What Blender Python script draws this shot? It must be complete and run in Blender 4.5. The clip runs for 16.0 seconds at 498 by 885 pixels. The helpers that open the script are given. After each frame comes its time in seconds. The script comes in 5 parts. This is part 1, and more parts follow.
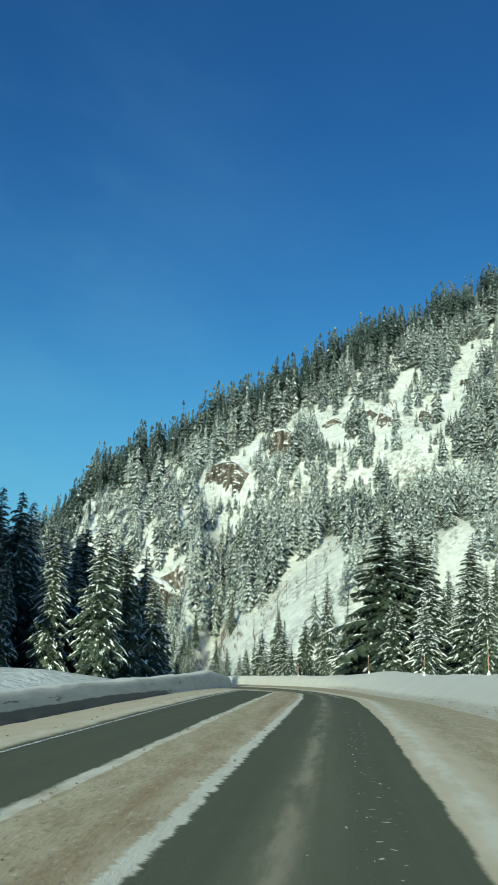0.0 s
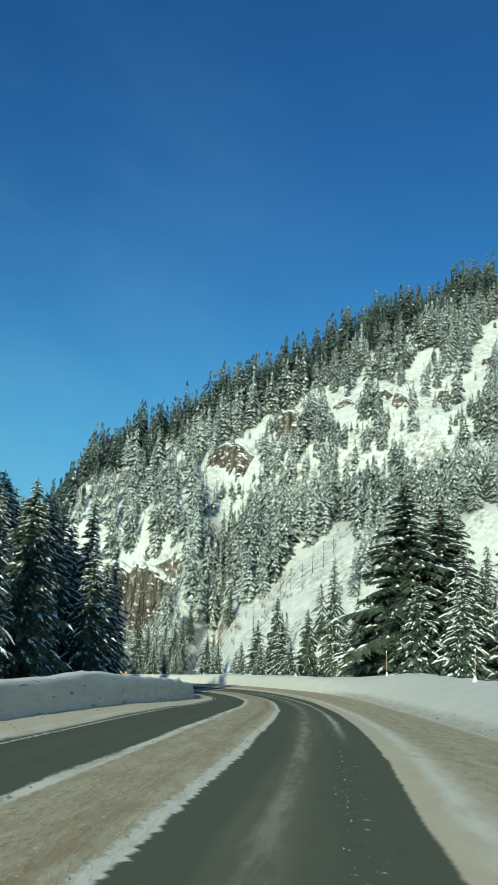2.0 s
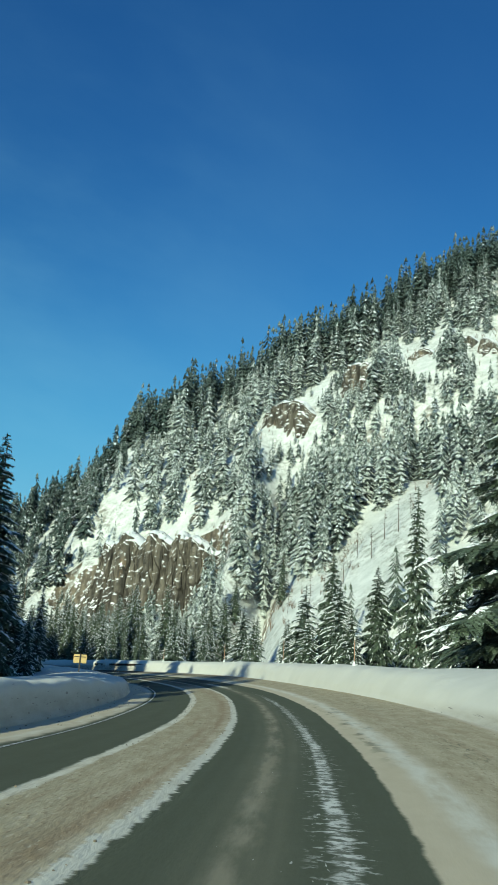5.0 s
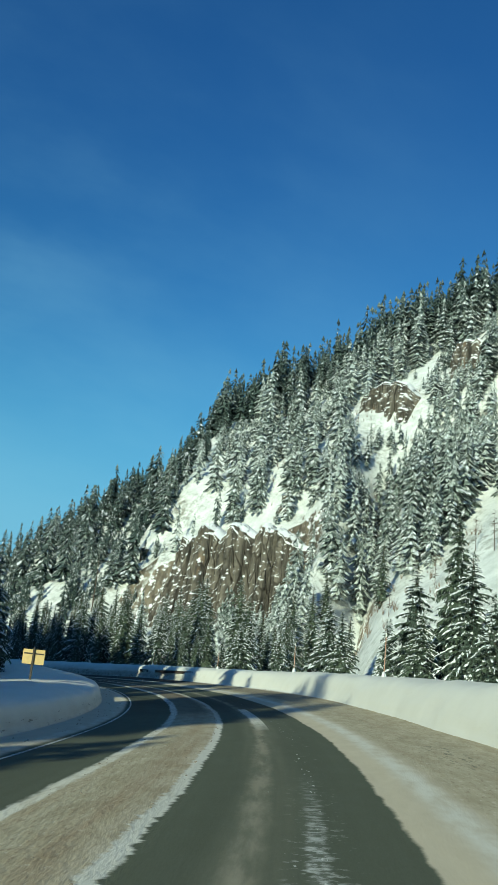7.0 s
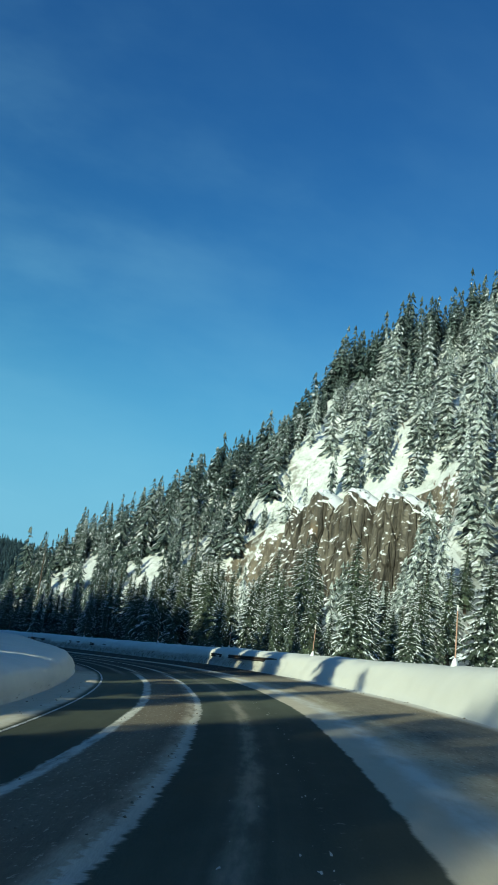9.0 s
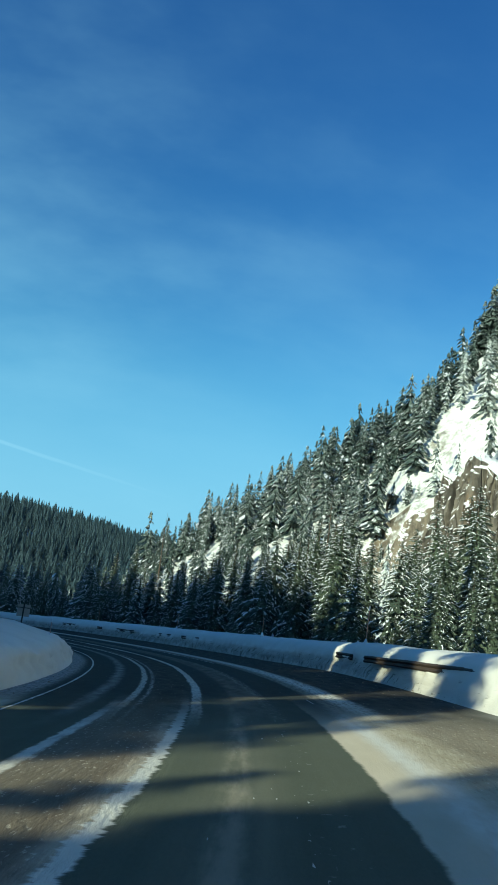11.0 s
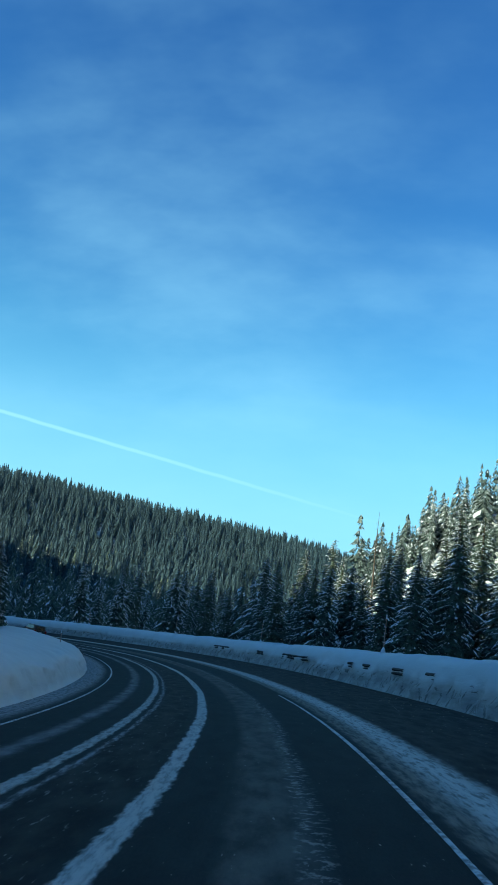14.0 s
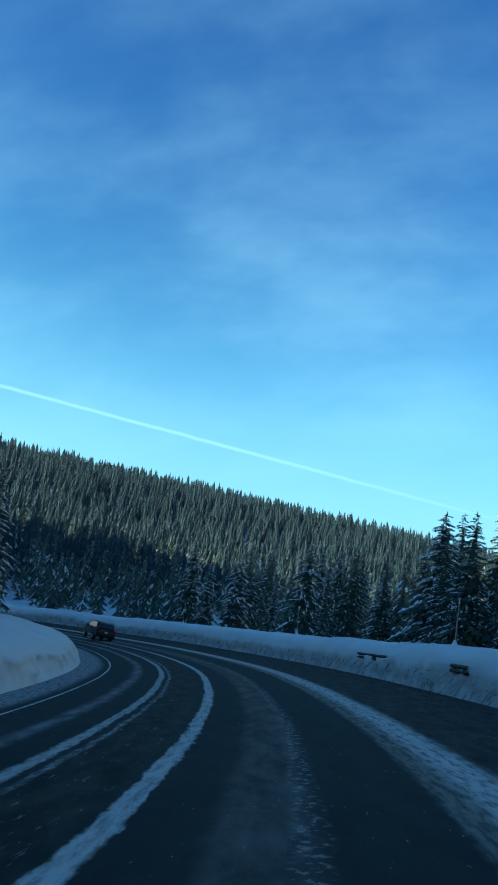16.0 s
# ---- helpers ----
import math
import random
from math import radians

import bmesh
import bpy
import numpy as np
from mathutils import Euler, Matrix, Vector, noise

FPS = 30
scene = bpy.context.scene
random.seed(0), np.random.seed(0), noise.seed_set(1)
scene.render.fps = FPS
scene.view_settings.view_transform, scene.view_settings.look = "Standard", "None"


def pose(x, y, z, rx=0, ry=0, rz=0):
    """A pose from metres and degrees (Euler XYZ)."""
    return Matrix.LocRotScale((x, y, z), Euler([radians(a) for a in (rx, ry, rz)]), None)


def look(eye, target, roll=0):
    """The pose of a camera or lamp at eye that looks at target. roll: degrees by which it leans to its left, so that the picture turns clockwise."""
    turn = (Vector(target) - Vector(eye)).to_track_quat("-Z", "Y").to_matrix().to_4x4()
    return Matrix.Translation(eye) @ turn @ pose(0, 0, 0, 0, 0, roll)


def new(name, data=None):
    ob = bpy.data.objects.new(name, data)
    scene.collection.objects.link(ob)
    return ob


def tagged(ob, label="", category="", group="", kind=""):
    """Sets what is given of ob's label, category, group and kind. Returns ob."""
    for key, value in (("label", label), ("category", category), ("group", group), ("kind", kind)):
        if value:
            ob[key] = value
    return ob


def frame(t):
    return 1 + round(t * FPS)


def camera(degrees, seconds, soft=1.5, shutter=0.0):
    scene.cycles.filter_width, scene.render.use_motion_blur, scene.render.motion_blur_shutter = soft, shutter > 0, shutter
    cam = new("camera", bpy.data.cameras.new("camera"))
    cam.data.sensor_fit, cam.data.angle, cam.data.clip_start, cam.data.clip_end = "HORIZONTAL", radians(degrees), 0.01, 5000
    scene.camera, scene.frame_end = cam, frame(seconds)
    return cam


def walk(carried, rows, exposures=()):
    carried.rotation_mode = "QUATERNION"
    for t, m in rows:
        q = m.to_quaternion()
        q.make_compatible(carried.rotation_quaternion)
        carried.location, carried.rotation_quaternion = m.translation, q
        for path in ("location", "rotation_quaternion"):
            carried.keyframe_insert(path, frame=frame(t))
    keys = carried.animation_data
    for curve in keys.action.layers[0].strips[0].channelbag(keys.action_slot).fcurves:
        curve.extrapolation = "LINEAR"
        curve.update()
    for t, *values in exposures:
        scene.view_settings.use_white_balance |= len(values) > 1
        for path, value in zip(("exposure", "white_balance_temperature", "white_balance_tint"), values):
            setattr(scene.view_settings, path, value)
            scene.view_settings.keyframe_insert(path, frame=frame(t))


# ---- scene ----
cam = camera(32.8, 16.0, soft=1.2)
METRES, EYE, TILT, LEAN, TURN = 270.0, 1.7, 15.4, -1.85, 0.0
ROWS = [
    (0.0, 0.0, 0.0, 0.0, 0.0, 0.0, -0.0),
    (0.5, 0.0027, 0.021, -0.0053, 0.09, -0.08, -0.26),
    (1.0, 0.0058, 0.0472, -0.0121, -0.0, -0.34, -0.35),
    (1.5, 0.0083, 0.0713, -0.0183, 0.19, -0.35, -0.54),
    (2.0, 0.0109, 0.0964, -0.0251, 0.82, -0.24, -0.69),
    (2.5, 0.0135, 0.124, -0.0324, 1.34, -0.58, -0.67),
    (3.0, 0.0159, 0.1525, -0.0401, 1.76, -1.02, -0.72),
    (5.5, 0.0222, 0.2973, -0.0818, 7.15, -0.8, -0.32),
    (6.0, 0.0206, 0.3272, -0.0901, 8.89, -0.35, -0.51),
    (6.5, 0.0179, 0.3582, -0.0985, 10.58, -0.01, -0.47),
    (7.0, 0.0148, 0.388, -0.107, 12.26, -0.21, -0.41),
    (7.5, 0.0103, 0.4201, -0.116, 14.2, -0.2, -0.28),
    (8.0, 0.0043, 0.4528, -0.1252, 16.27, -0.25, -0.19),
    (8.5, -0.002, 0.4813, -0.1332, 18.36, -0.69, -0.3),
    (11.0, -0.053, 0.6215, -0.1726, 29.71, -1.11, 1.71),
    (11.5, -0.066, 0.6468, -0.18, 32.3, -0.84, 2.35),
    (12.0, -0.081, 0.6726, -0.1874, 34.92, -0.58, 2.74),
    (12.5, -0.0981, 0.6993, -0.1952, 37.66, 0.01, 3.05),
    (13.0, -0.1157, 0.7243, -0.2026, 40.02, 0.69, 3.48),
    (13.5, -0.1351, 0.7496, -0.2103, 42.13, 1.23, 3.89),
    (14.0, -0.1557, 0.7745, -0.2178, 44.27, 1.67, 4.49),
    (14.5, -0.1794, 0.8005, -0.2259, 46.73, 2.05, 4.93),
    (15.0, -0.2054, 0.8266, -0.2338, 49.71, 2.49, 5.1),
    (15.5, -0.2321, 0.8511, -0.2413, 52.17, 3.01, 5.47),
    (16.0, -0.2639, 0.8778, -0.2497, 54.72, 3.39, 5.77),
]

EXPOSURES = [(0.0, 0.35, 6500, -16), (8.0, 0.35, 6400, -16), (11.0, 0.68, 6500, -14), (12.5, 0.96, 6600, -12), (16.0, 1.22, 6600, -12)]
walk(cam, [(t, pose(0, 0, EYE, TILT, LEAN, TURN) @ pose(METRES * x, METRES * y, METRES * z, 90 + pitch, roll, yaw)) for t, x, y, z, yaw, pitch, roll in ROWS], EXPOSURES)

# ---- world, sun ----
SUN_AZ = radians(195.0)      # clockwise from +y
SUN_EL = radians(19.5)
SUN_DIR = Vector((math.sin(SUN_AZ) * math.cos(SUN_EL), math.cos(SUN_AZ) * math.cos(SUN_EL), math.sin(SUN_EL)))
sun = new("sun", bpy.data.lights.new("sun", "SUN"))
sun.data.energy, sun.data.angle, sun.data.color = 3.9, radians(0.55), (1.0, 0.94, 0.80)
sun.matrix_world = look((0, 0, 400), Vector((0, 0, 400)) - SUN_DIR)


class Nodes:
    """Short hand for node trees."""

    def __init__(self, tree):
        self.tree = tree
        tree.nodes.clear()

    def add(self, kind, inputs=None, **fields):
        n = self.tree.nodes.new(kind)
        for key, value in fields.items():
            setattr(n, key, value)
        for key, value in (inputs or {}).items():
            self.put(n.inputs[key], value)
        return n

    def put(self, socket, value):
        if isinstance(value, bpy.types.NodeSocket):
            self.tree.links.new(value, socket)
        else:
            socket.default_value = value

    def math(self, op, a, b=0.0, c=0.0):
        n = self.add("ShaderNodeMath", operation=op)
        for k, v in enumerate((a, b, c)):
            self.put(n.inputs[k], v)
        return n.outputs[0]

    def step(self, x, lo, hi, a=0.0, b=1.0):
        n = self.add("ShaderNodeMapRange", interpolation_type="SMOOTHSTEP")
        for key, v in (("Value", x), ("From Min", lo), ("From Max", hi), ("To Min", a), ("To Max", b)):
            self.put(n.inputs[key], v)
        return n.outputs[0]

    def band(self, x, lo, hi, soft):
        return self.math("MULTIPLY", self.step(x, lo - soft, lo + soft), self.step(x, hi - soft, hi + soft, 1.0, 0.0))

    def noise(self, vec, scale, detail=3.0, rough=0.55):
        n = self.add("ShaderNodeTexNoise", {"Scale": scale, "Detail": detail, "Roughness": rough})
        if vec is not None:
            self.put(n.inputs["Vector"], vec)
        return n.outputs["Fac"]

    def xyz(self, x, y, z=0.0):
        n = self.add("ShaderNodeCombineXYZ")
        for k, v in enumerate((x, y, z)):
            self.put(n.inputs[k], v)
        return n.outputs[0]

    def mix(self, fac, a, b):
        n = self.add("ShaderNodeMix", data_type="RGBA")
        self.put(n.inputs[0], fac)
        self.put(n.inputs[6], a)
        self.put(n.inputs[7], b)
        return n.outputs[2]


def rgb(r, g, b):
    return (r, g, b, 1.0)


def make_world():
    world = bpy.data.worlds.new("sky")
    scene.world = world
    world.use_nodes = True
    n = Nodes(world.node_tree)
    sky = n.add("ShaderNodeTexSky", sky_type="NISHITA", sun_disc=False, sun_elevation=SUN_EL, sun_rotation=SUN_AZ,
                altitude=900.0, air_density=1.0, dust_density=0.25, ozone_density=3.0)
    way = n.add("ShaderNodeTexCoord").outputs["Generated"]
    sep = n.add("ShaderNodeSeparateXYZ", {"Vector": way})
    x, y, z = sep.outputs
    lift = n.math("ADD", n.math("MAXIMUM", z, 0.0), 0.5)
    px, py = n.math("DIVIDE", x, lift), n.math("DIVIDE", y, lift)
    # thin cirrus, drawn out along one wind
    a = n.math("ADD", n.math("MULTIPLY", px, 0.8), n.math("MULTIPLY", py, 0.6))
    b = n.math("SUBTRACT", n.math("MULTIPLY", py, 0.8), n.math("MULTIPLY", px, 0.6))
    veil = n.noise(n.xyz(n.math("MULTIPLY", a, 0.9), n.math("MULTIPLY", b, 1.5), 3.7), 3.2, 5.0, 0.55)
    patch = n.noise(n.xyz(px, py, 9.1), 1.3, 2.0, 0.5)
    west = n.step(n.math("ADD", n.math("MULTIPLY", x, -0.85), n.math("MULTIPLY", y, 0.5)), 0.30, 0.95, 0.08, 1.0)
    cloud = n.math("MULTIPLY", n.math("MULTIPLY", n.step(veil, 0.30, 0.85), n.step(patch, 0.22, 0.66, 0.35, 1.0)), n.math("MULTIPLY", west, 0.30))
    # contrail: a thin great circle, fading to one side
    off = n.math("ADD", n.math("MULTIPLY", x, TRAIL[0]), n.math("ADD", n.math("MULTIPLY", y, TRAIL[1]), n.math("MULTIPLY", z, TRAIL[2])))
    wob = n.math("ADD", off, n.math("MULTIPLY", n.math("SUBTRACT", n.noise(way, 30.0, 3.0), 0.5), 0.002))
    streak = n.math("MULTIPLY", n.step(n.math("ABSOLUTE", wob), 0.0006, 0.0034, 1.0, 0.0), n.step(n.math("ADD", n.math("MULTIPLY", x, -0.8), n.math("MULTIPLY", y, 0.2)), 0.56, 0.80))
    cloud = n.math("MAXIMUM", cloud, n.math("MULTIPLY", streak, 0.6))
    low = n.step(z, 0.0, 0.42, 0.9, 0.0)
    hue = n.add("ShaderNodeHueSaturation", {"Hue": n.step(z, 0.15, 0.65, 0.500, 0.515), "Saturation": 1.26, "Value": 1.0, "Color": sky.outputs[0]}).outputs[0]
    tone = n.mix(low, hue, rgb(1.0, 2.85, 4.7))
    tone = n.mix(n.math("MULTIPLY", n.step(z, 0.05, 0.29, 0.36, 0.0), west), tone, rgb(2.3, 4.2, 6.5))
    tone = n.mix(cloud, tone, rgb(2.3, 4.3, 6.3))
    back = n.add("ShaderNodeBackground", {"Color": tone, "Strength": 0.105})
    n.add("ShaderNodeOutputWorld", {"Surface": back.outputs[0]})


TRAIL = (-0.2114, -0.0073, -0.9774)
make_world()


# ---- materials ----
def material(name, build, rough=0.8, bump=None, spec=0.3, lace=None):
    """build(n) returns (colour, roughness or None, bump height or None); lace (scale, share) breaks the sheet into sprays."""
    m = bpy.data.materials.new(name)
    m.use_nodes = True
    n = Nodes(m.node_tree)
    colour, roughness, height = build(n)
    b = n.add("ShaderNodeBsdfPrincipled", {"Base Color": colour, "Roughness": rough if roughness is None else roughness, "Specular IOR Level": spec})
    if height is not None:
        k = n.add("ShaderNodeBump", {"Strength": 1.0, "Distance": bump or 0.02, "Height": height})
        n.put(b.inputs["Normal"], k.outputs[0])
    face = b.outputs[0]
    if lace:
        gap = n.add("ShaderNodeBsdfTransparent")
        solid = n.step(n.noise(world_place(n), lace[0], 3.0, 0.7), lace[1] - 0.03, lace[1] + 0.03)
        mix = n.add("ShaderNodeMixShader", {0: solid, 1: gap.outputs[0], 2: face})
        face = mix.outputs[0]
    n.add("ShaderNodeOutputMaterial", {"Surface": face})
    return m


def place(n):
    return n.add("ShaderNodeTexCoord").outputs["Object"]


def world_place(n):
    return n.add("ShaderNodeNewGeometry").outputs["Position"]


def build_needles(n):
    p = world_place(n)
    isl = n.add("ShaderNodeNewGeometry").outputs["Random Per Island"]
    tone = n.math("ADD", n.math("MULTIPLY", n.noise(p, 0.16, 2.0), 0.7), n.math("MULTIPLY", isl, 0.45))
    c = n.mix(n.step(tone, 0.25, 0.85), rgb(0.036, 0.055, 0.042), rgb(0.100, 0.132, 0.085))
    frost = n.step(n.noise(p, 2.4, 4.0, 0.7), 0.55, 0.74, 0.0, 0.6)
    return n.mix(frost, c, rgb(0.62, 0.66, 0.66)), 0.75, None


def build_frosted(n):
    p = world_place(n)
    isl = n.add("ShaderNodeNewGeometry").outputs["Random Per Island"]
    stand = n.noise(p, 0.035, 2.0)
    tone = n.math("ADD", n.math("MULTIPLY", n.noise(p, 0.12, 2.0), 0.7), n.math("MULTIPLY", isl, 0.45))
    c = n.mix(n.step(tone, 0.25, 0.85), rgb(0.034, 0.054, 0.048), rgb(0.090, 0.122, 0.098))
    rime = n.math("ADD", n.math("MULTIPLY", n.noise(p, 1.15, 3.0, 0.65), 0.75), n.math("MULTIPLY", stand, 0.40))
    return n.mix(n.step(rime, 0.50, 0.68, 0.06, 0.72), c, rgb(0.70, 0.74, 0.70)), 0.75, None


def build_dusted(n):
    p = world_place(n)
    isl = n.add("ShaderNodeNewGeometry").outputs["Random Per Island"]
    tone = n.math("ADD", n.math("MULTIPLY", n.noise(p, 0.10, 2.0), 0.7), n.math("MULTIPLY", isl, 0.45))
    c = n.mix(n.step(tone, 0.25, 0.85), rgb(0.024, 0.043, 0.040), rgb(0.068, 0.098, 0.080))
    rime = n.math("ADD", n.math("MULTIPLY", n.noise(p, 1.2, 3.0, 0.65), 0.75), n.math("MULTIPLY", n.noise(p, 0.05, 2.0), 0.40))
    return n.mix(n.step(rime, 0.58, 0.76, 0.02, 0.55), c, rgb(0.64, 0.68, 0.65)), 0.75, None


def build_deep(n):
    # needles and frost tinted blue: distance haze mixed into their colour
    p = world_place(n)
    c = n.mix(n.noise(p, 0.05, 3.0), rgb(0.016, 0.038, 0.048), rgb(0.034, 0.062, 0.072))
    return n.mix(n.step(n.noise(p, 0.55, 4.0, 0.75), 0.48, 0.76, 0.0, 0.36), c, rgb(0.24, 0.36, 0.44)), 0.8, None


def build_tree_snow(n):
    p = world_place(n)
    return n.mix(n.noise(p, 1.6, 3.0), rgb(0.70, 0.73, 0.76), rgb(0.88, 0.89, 0.90)), 0.65, None


def build_bark(n):
    p = place(n)
    return n.mix(n.noise(n.add("ShaderNodeMapping", {"Vector": p, "Scale": (6, 6, 0.8)}).outputs[0], 3.0, 4.0), rgb(0.045, 0.032, 0.024), rgb(0.17, 0.13, 0.10)), 0.9, n.noise(p, 14.0, 3.0)


def build_snow(n):
    p = world_place(n)
    c = n.mix(n.noise(p, 0.6, 4.0), rgb(0.74, 0.76, 0.78), rgb(0.88, 0.88, 0.88))
    h = n.math("ADD", n.noise(p, 1.3, 3.0), n.math("MULTIPLY", n.noise(p, 9.0, 4.0), 0.35))
    return c, 0.6, h


def build_bank(n):
    p = world_place(n)
    along = n.add("ShaderNodeAttribute", attribute_name="along").outputs["Fac"]
    rise = n.add("ShaderNodeAttribute", attribute_name="rise").outputs["Fac"]

    def drawn(ks, kr, z):
        return n.noise(n.xyz(n.math("MULTIPLY", along, ks), n.math("MULTIPLY", rise, kr), z), 1.0, 5.0, 0.62)

    grit = drawn(0.55, 2.6, 1.0)
    low = n.add("ShaderNodeAttribute", attribute_name="low").outputs["Fac"]
    c = n.mix(n.noise(p, 0.5, 3.0), rgb(0.63, 0.615, 0.55), rgb(0.77, 0.755, 0.685))
    # real dirt, deepened so that shade on the banks is in the colour too
    dirt_shade = n.math("MULTIPLY", n.step(grit, 0.30, 0.72, 0.55, 1.0), n.step(low, 0.20, 0.95, 0.0, 0.85))
    c = n.mix(dirt_shade, c, rgb(0.40, 0.36, 0.28))
    c = n.mix(n.math("MULTIPLY", n.math("MULTIPLY", n.step(along, 180.0, 210.0), n.step(low, 0.85, 1.45, 0.0, 0.75)), n.step(drawn(0.8, 1.6, 17.0), 0.34, 0.6, 0.35, 1.0)), c, rgb(0.23, 0.215, 0.19))
    flecks = n.math("MULTIPLY", n.step(drawn(2.8, 1.5, 15.0), 0.55, 0.62), n.math("MULTIPLY", n.step(along, 180.0, 210.0), n.step(low, 0.75, 1.1, 0.0, 0.8)))
    c = n.mix(flecks, c, rgb(0.09, 0.08, 0.065))
    pits = n.math("MULTIPLY", n.step(drawn(0.9, 5.0, 4.0), 0.61, 0.67), n.step(low, 0.30, 0.6, 0.0, 0.8))
    c = n.mix(pits, c, rgb(0.10, 0.085, 0.065))
    old = n.math("ADD", n.add("ShaderNodeAttribute", attribute_name="tarry").outputs["Fac"], n.math("MULTIPLY", n.math("SUBTRACT", drawn(0.8, 3.0, 12.0), 0.5), 0.5))
    c = n.mix(n.step(old, 0.42, 0.58, 0.0, 0.92), c, rgb(0.075, 0.07, 0.06))
    h = n.math("ADD", drawn(0.6, 1.8, 7.0), n.math("MULTIPLY", drawn(2.5, 8.0, 9.0), 0.5))
    return c, 0.65, h


def build_ground(n):
    p = world_place(n)
    geo = n.add("ShaderNodeNewGeometry")
    up = n.add("ShaderNodeSeparateXYZ", {"Vector": geo.outputs["True Normal"]}).outputs[2]
    snow = n.mix(n.step(n.noise(p, 0.25, 6.0, 0.65), 0.3, 0.7), rgb(0.56, 0.58, 0.55), rgb(0.76, 0.77, 0.74))
    brush = n.math("MULTIPLY", n.step(n.noise(p, 0.6, 7.0, 0.8), 0.47, 0.60), n.step(n.noise(p, 0.05, 2.0), 0.36, 0.60))
    c = n.mix(n.math("MULTIPLY", brush, 0.7), snow, rgb(0.17, 0.17, 0.13))
    steep = n.step(n.math("ADD", up, n.math("MULTIPLY", n.noise(p, 0.5, 4.0), 0.35)), 0.44, 0.58, 1.0, 0.0)
    tall = n.add("ShaderNodeMapping", {"Vector": p, "Scale": (1.0, 1.0, 0.3)}).outputs[0]
    rock = n.mix(n.step(n.noise(tall, 0.5, 6.0, 0.7), 0.35, 0.65), rgb(0.06, 0.05, 0.038), rgb(0.21, 0.175, 0.125))
    rock = n.mix(n.step(n.noise(p, 0.5, 6.0, 0.7), 0.52, 0.60), rock, rgb(0.82, 0.83, 0.84))
    c = n.mix(steep, c, rock)
    h = n.math("ADD", n.noise(p, 0.35, 5.0, 0.65), n.math("MULTIPLY", n.noise(p, 2.0, 3.0), 0.3))
    return c, 0.75, h


def build_rock(n):
    p = world_place(n)
    geo = n.add("ShaderNodeNewGeometry")
    up = n.add("ShaderNodeSeparateXYZ", {"Vector": geo.outputs["True Normal"]}).outputs[2]
    tall = n.add("ShaderNodeMapping", {"Vector": p, "Scale": (1.0, 1.0, 0.28)}).outputs[0]
    c = n.mix(n.step(n.noise(tall, 0.35, 5.0), 0.35, 0.65), rgb(0.064, 0.058, 0.048), rgb(0.19, 0.168, 0.132))
    c = n.mix(n.step(n.noise(tall, 0.16, 3.0), 0.60, 0.76, 0.0, 0.75), c, rgb(0.36, 0.22, 0.10))
    crack = n.add("ShaderNodeTexVoronoi", {"Vector": tall, "Scale": 0.33}, feature="DISTANCE_TO_EDGE").outputs["Distance"]
    c = n.mix(n.step(crack, 0.0, 0.07, 0.9, 0.0), c, rgb(0.05, 0.042, 0.032))
    lodged = n.step(n.math("ADD", up, n.math("MULTIPLY", n.math("SUBTRACT", n.noise(p, 0.6, 6.0, 0.72), 0.5), 1.7)), 0.40, 0.50)
    c = n.mix(lodged, c, rgb(0.85, 0.86, 0.87))
    h = n.math("ADD", n.noise(tall, 0.9, 6.0, 0.7), n.step(crack, 0.0, 0.08, -0.4, 0.0))
    return c, 0.85, h


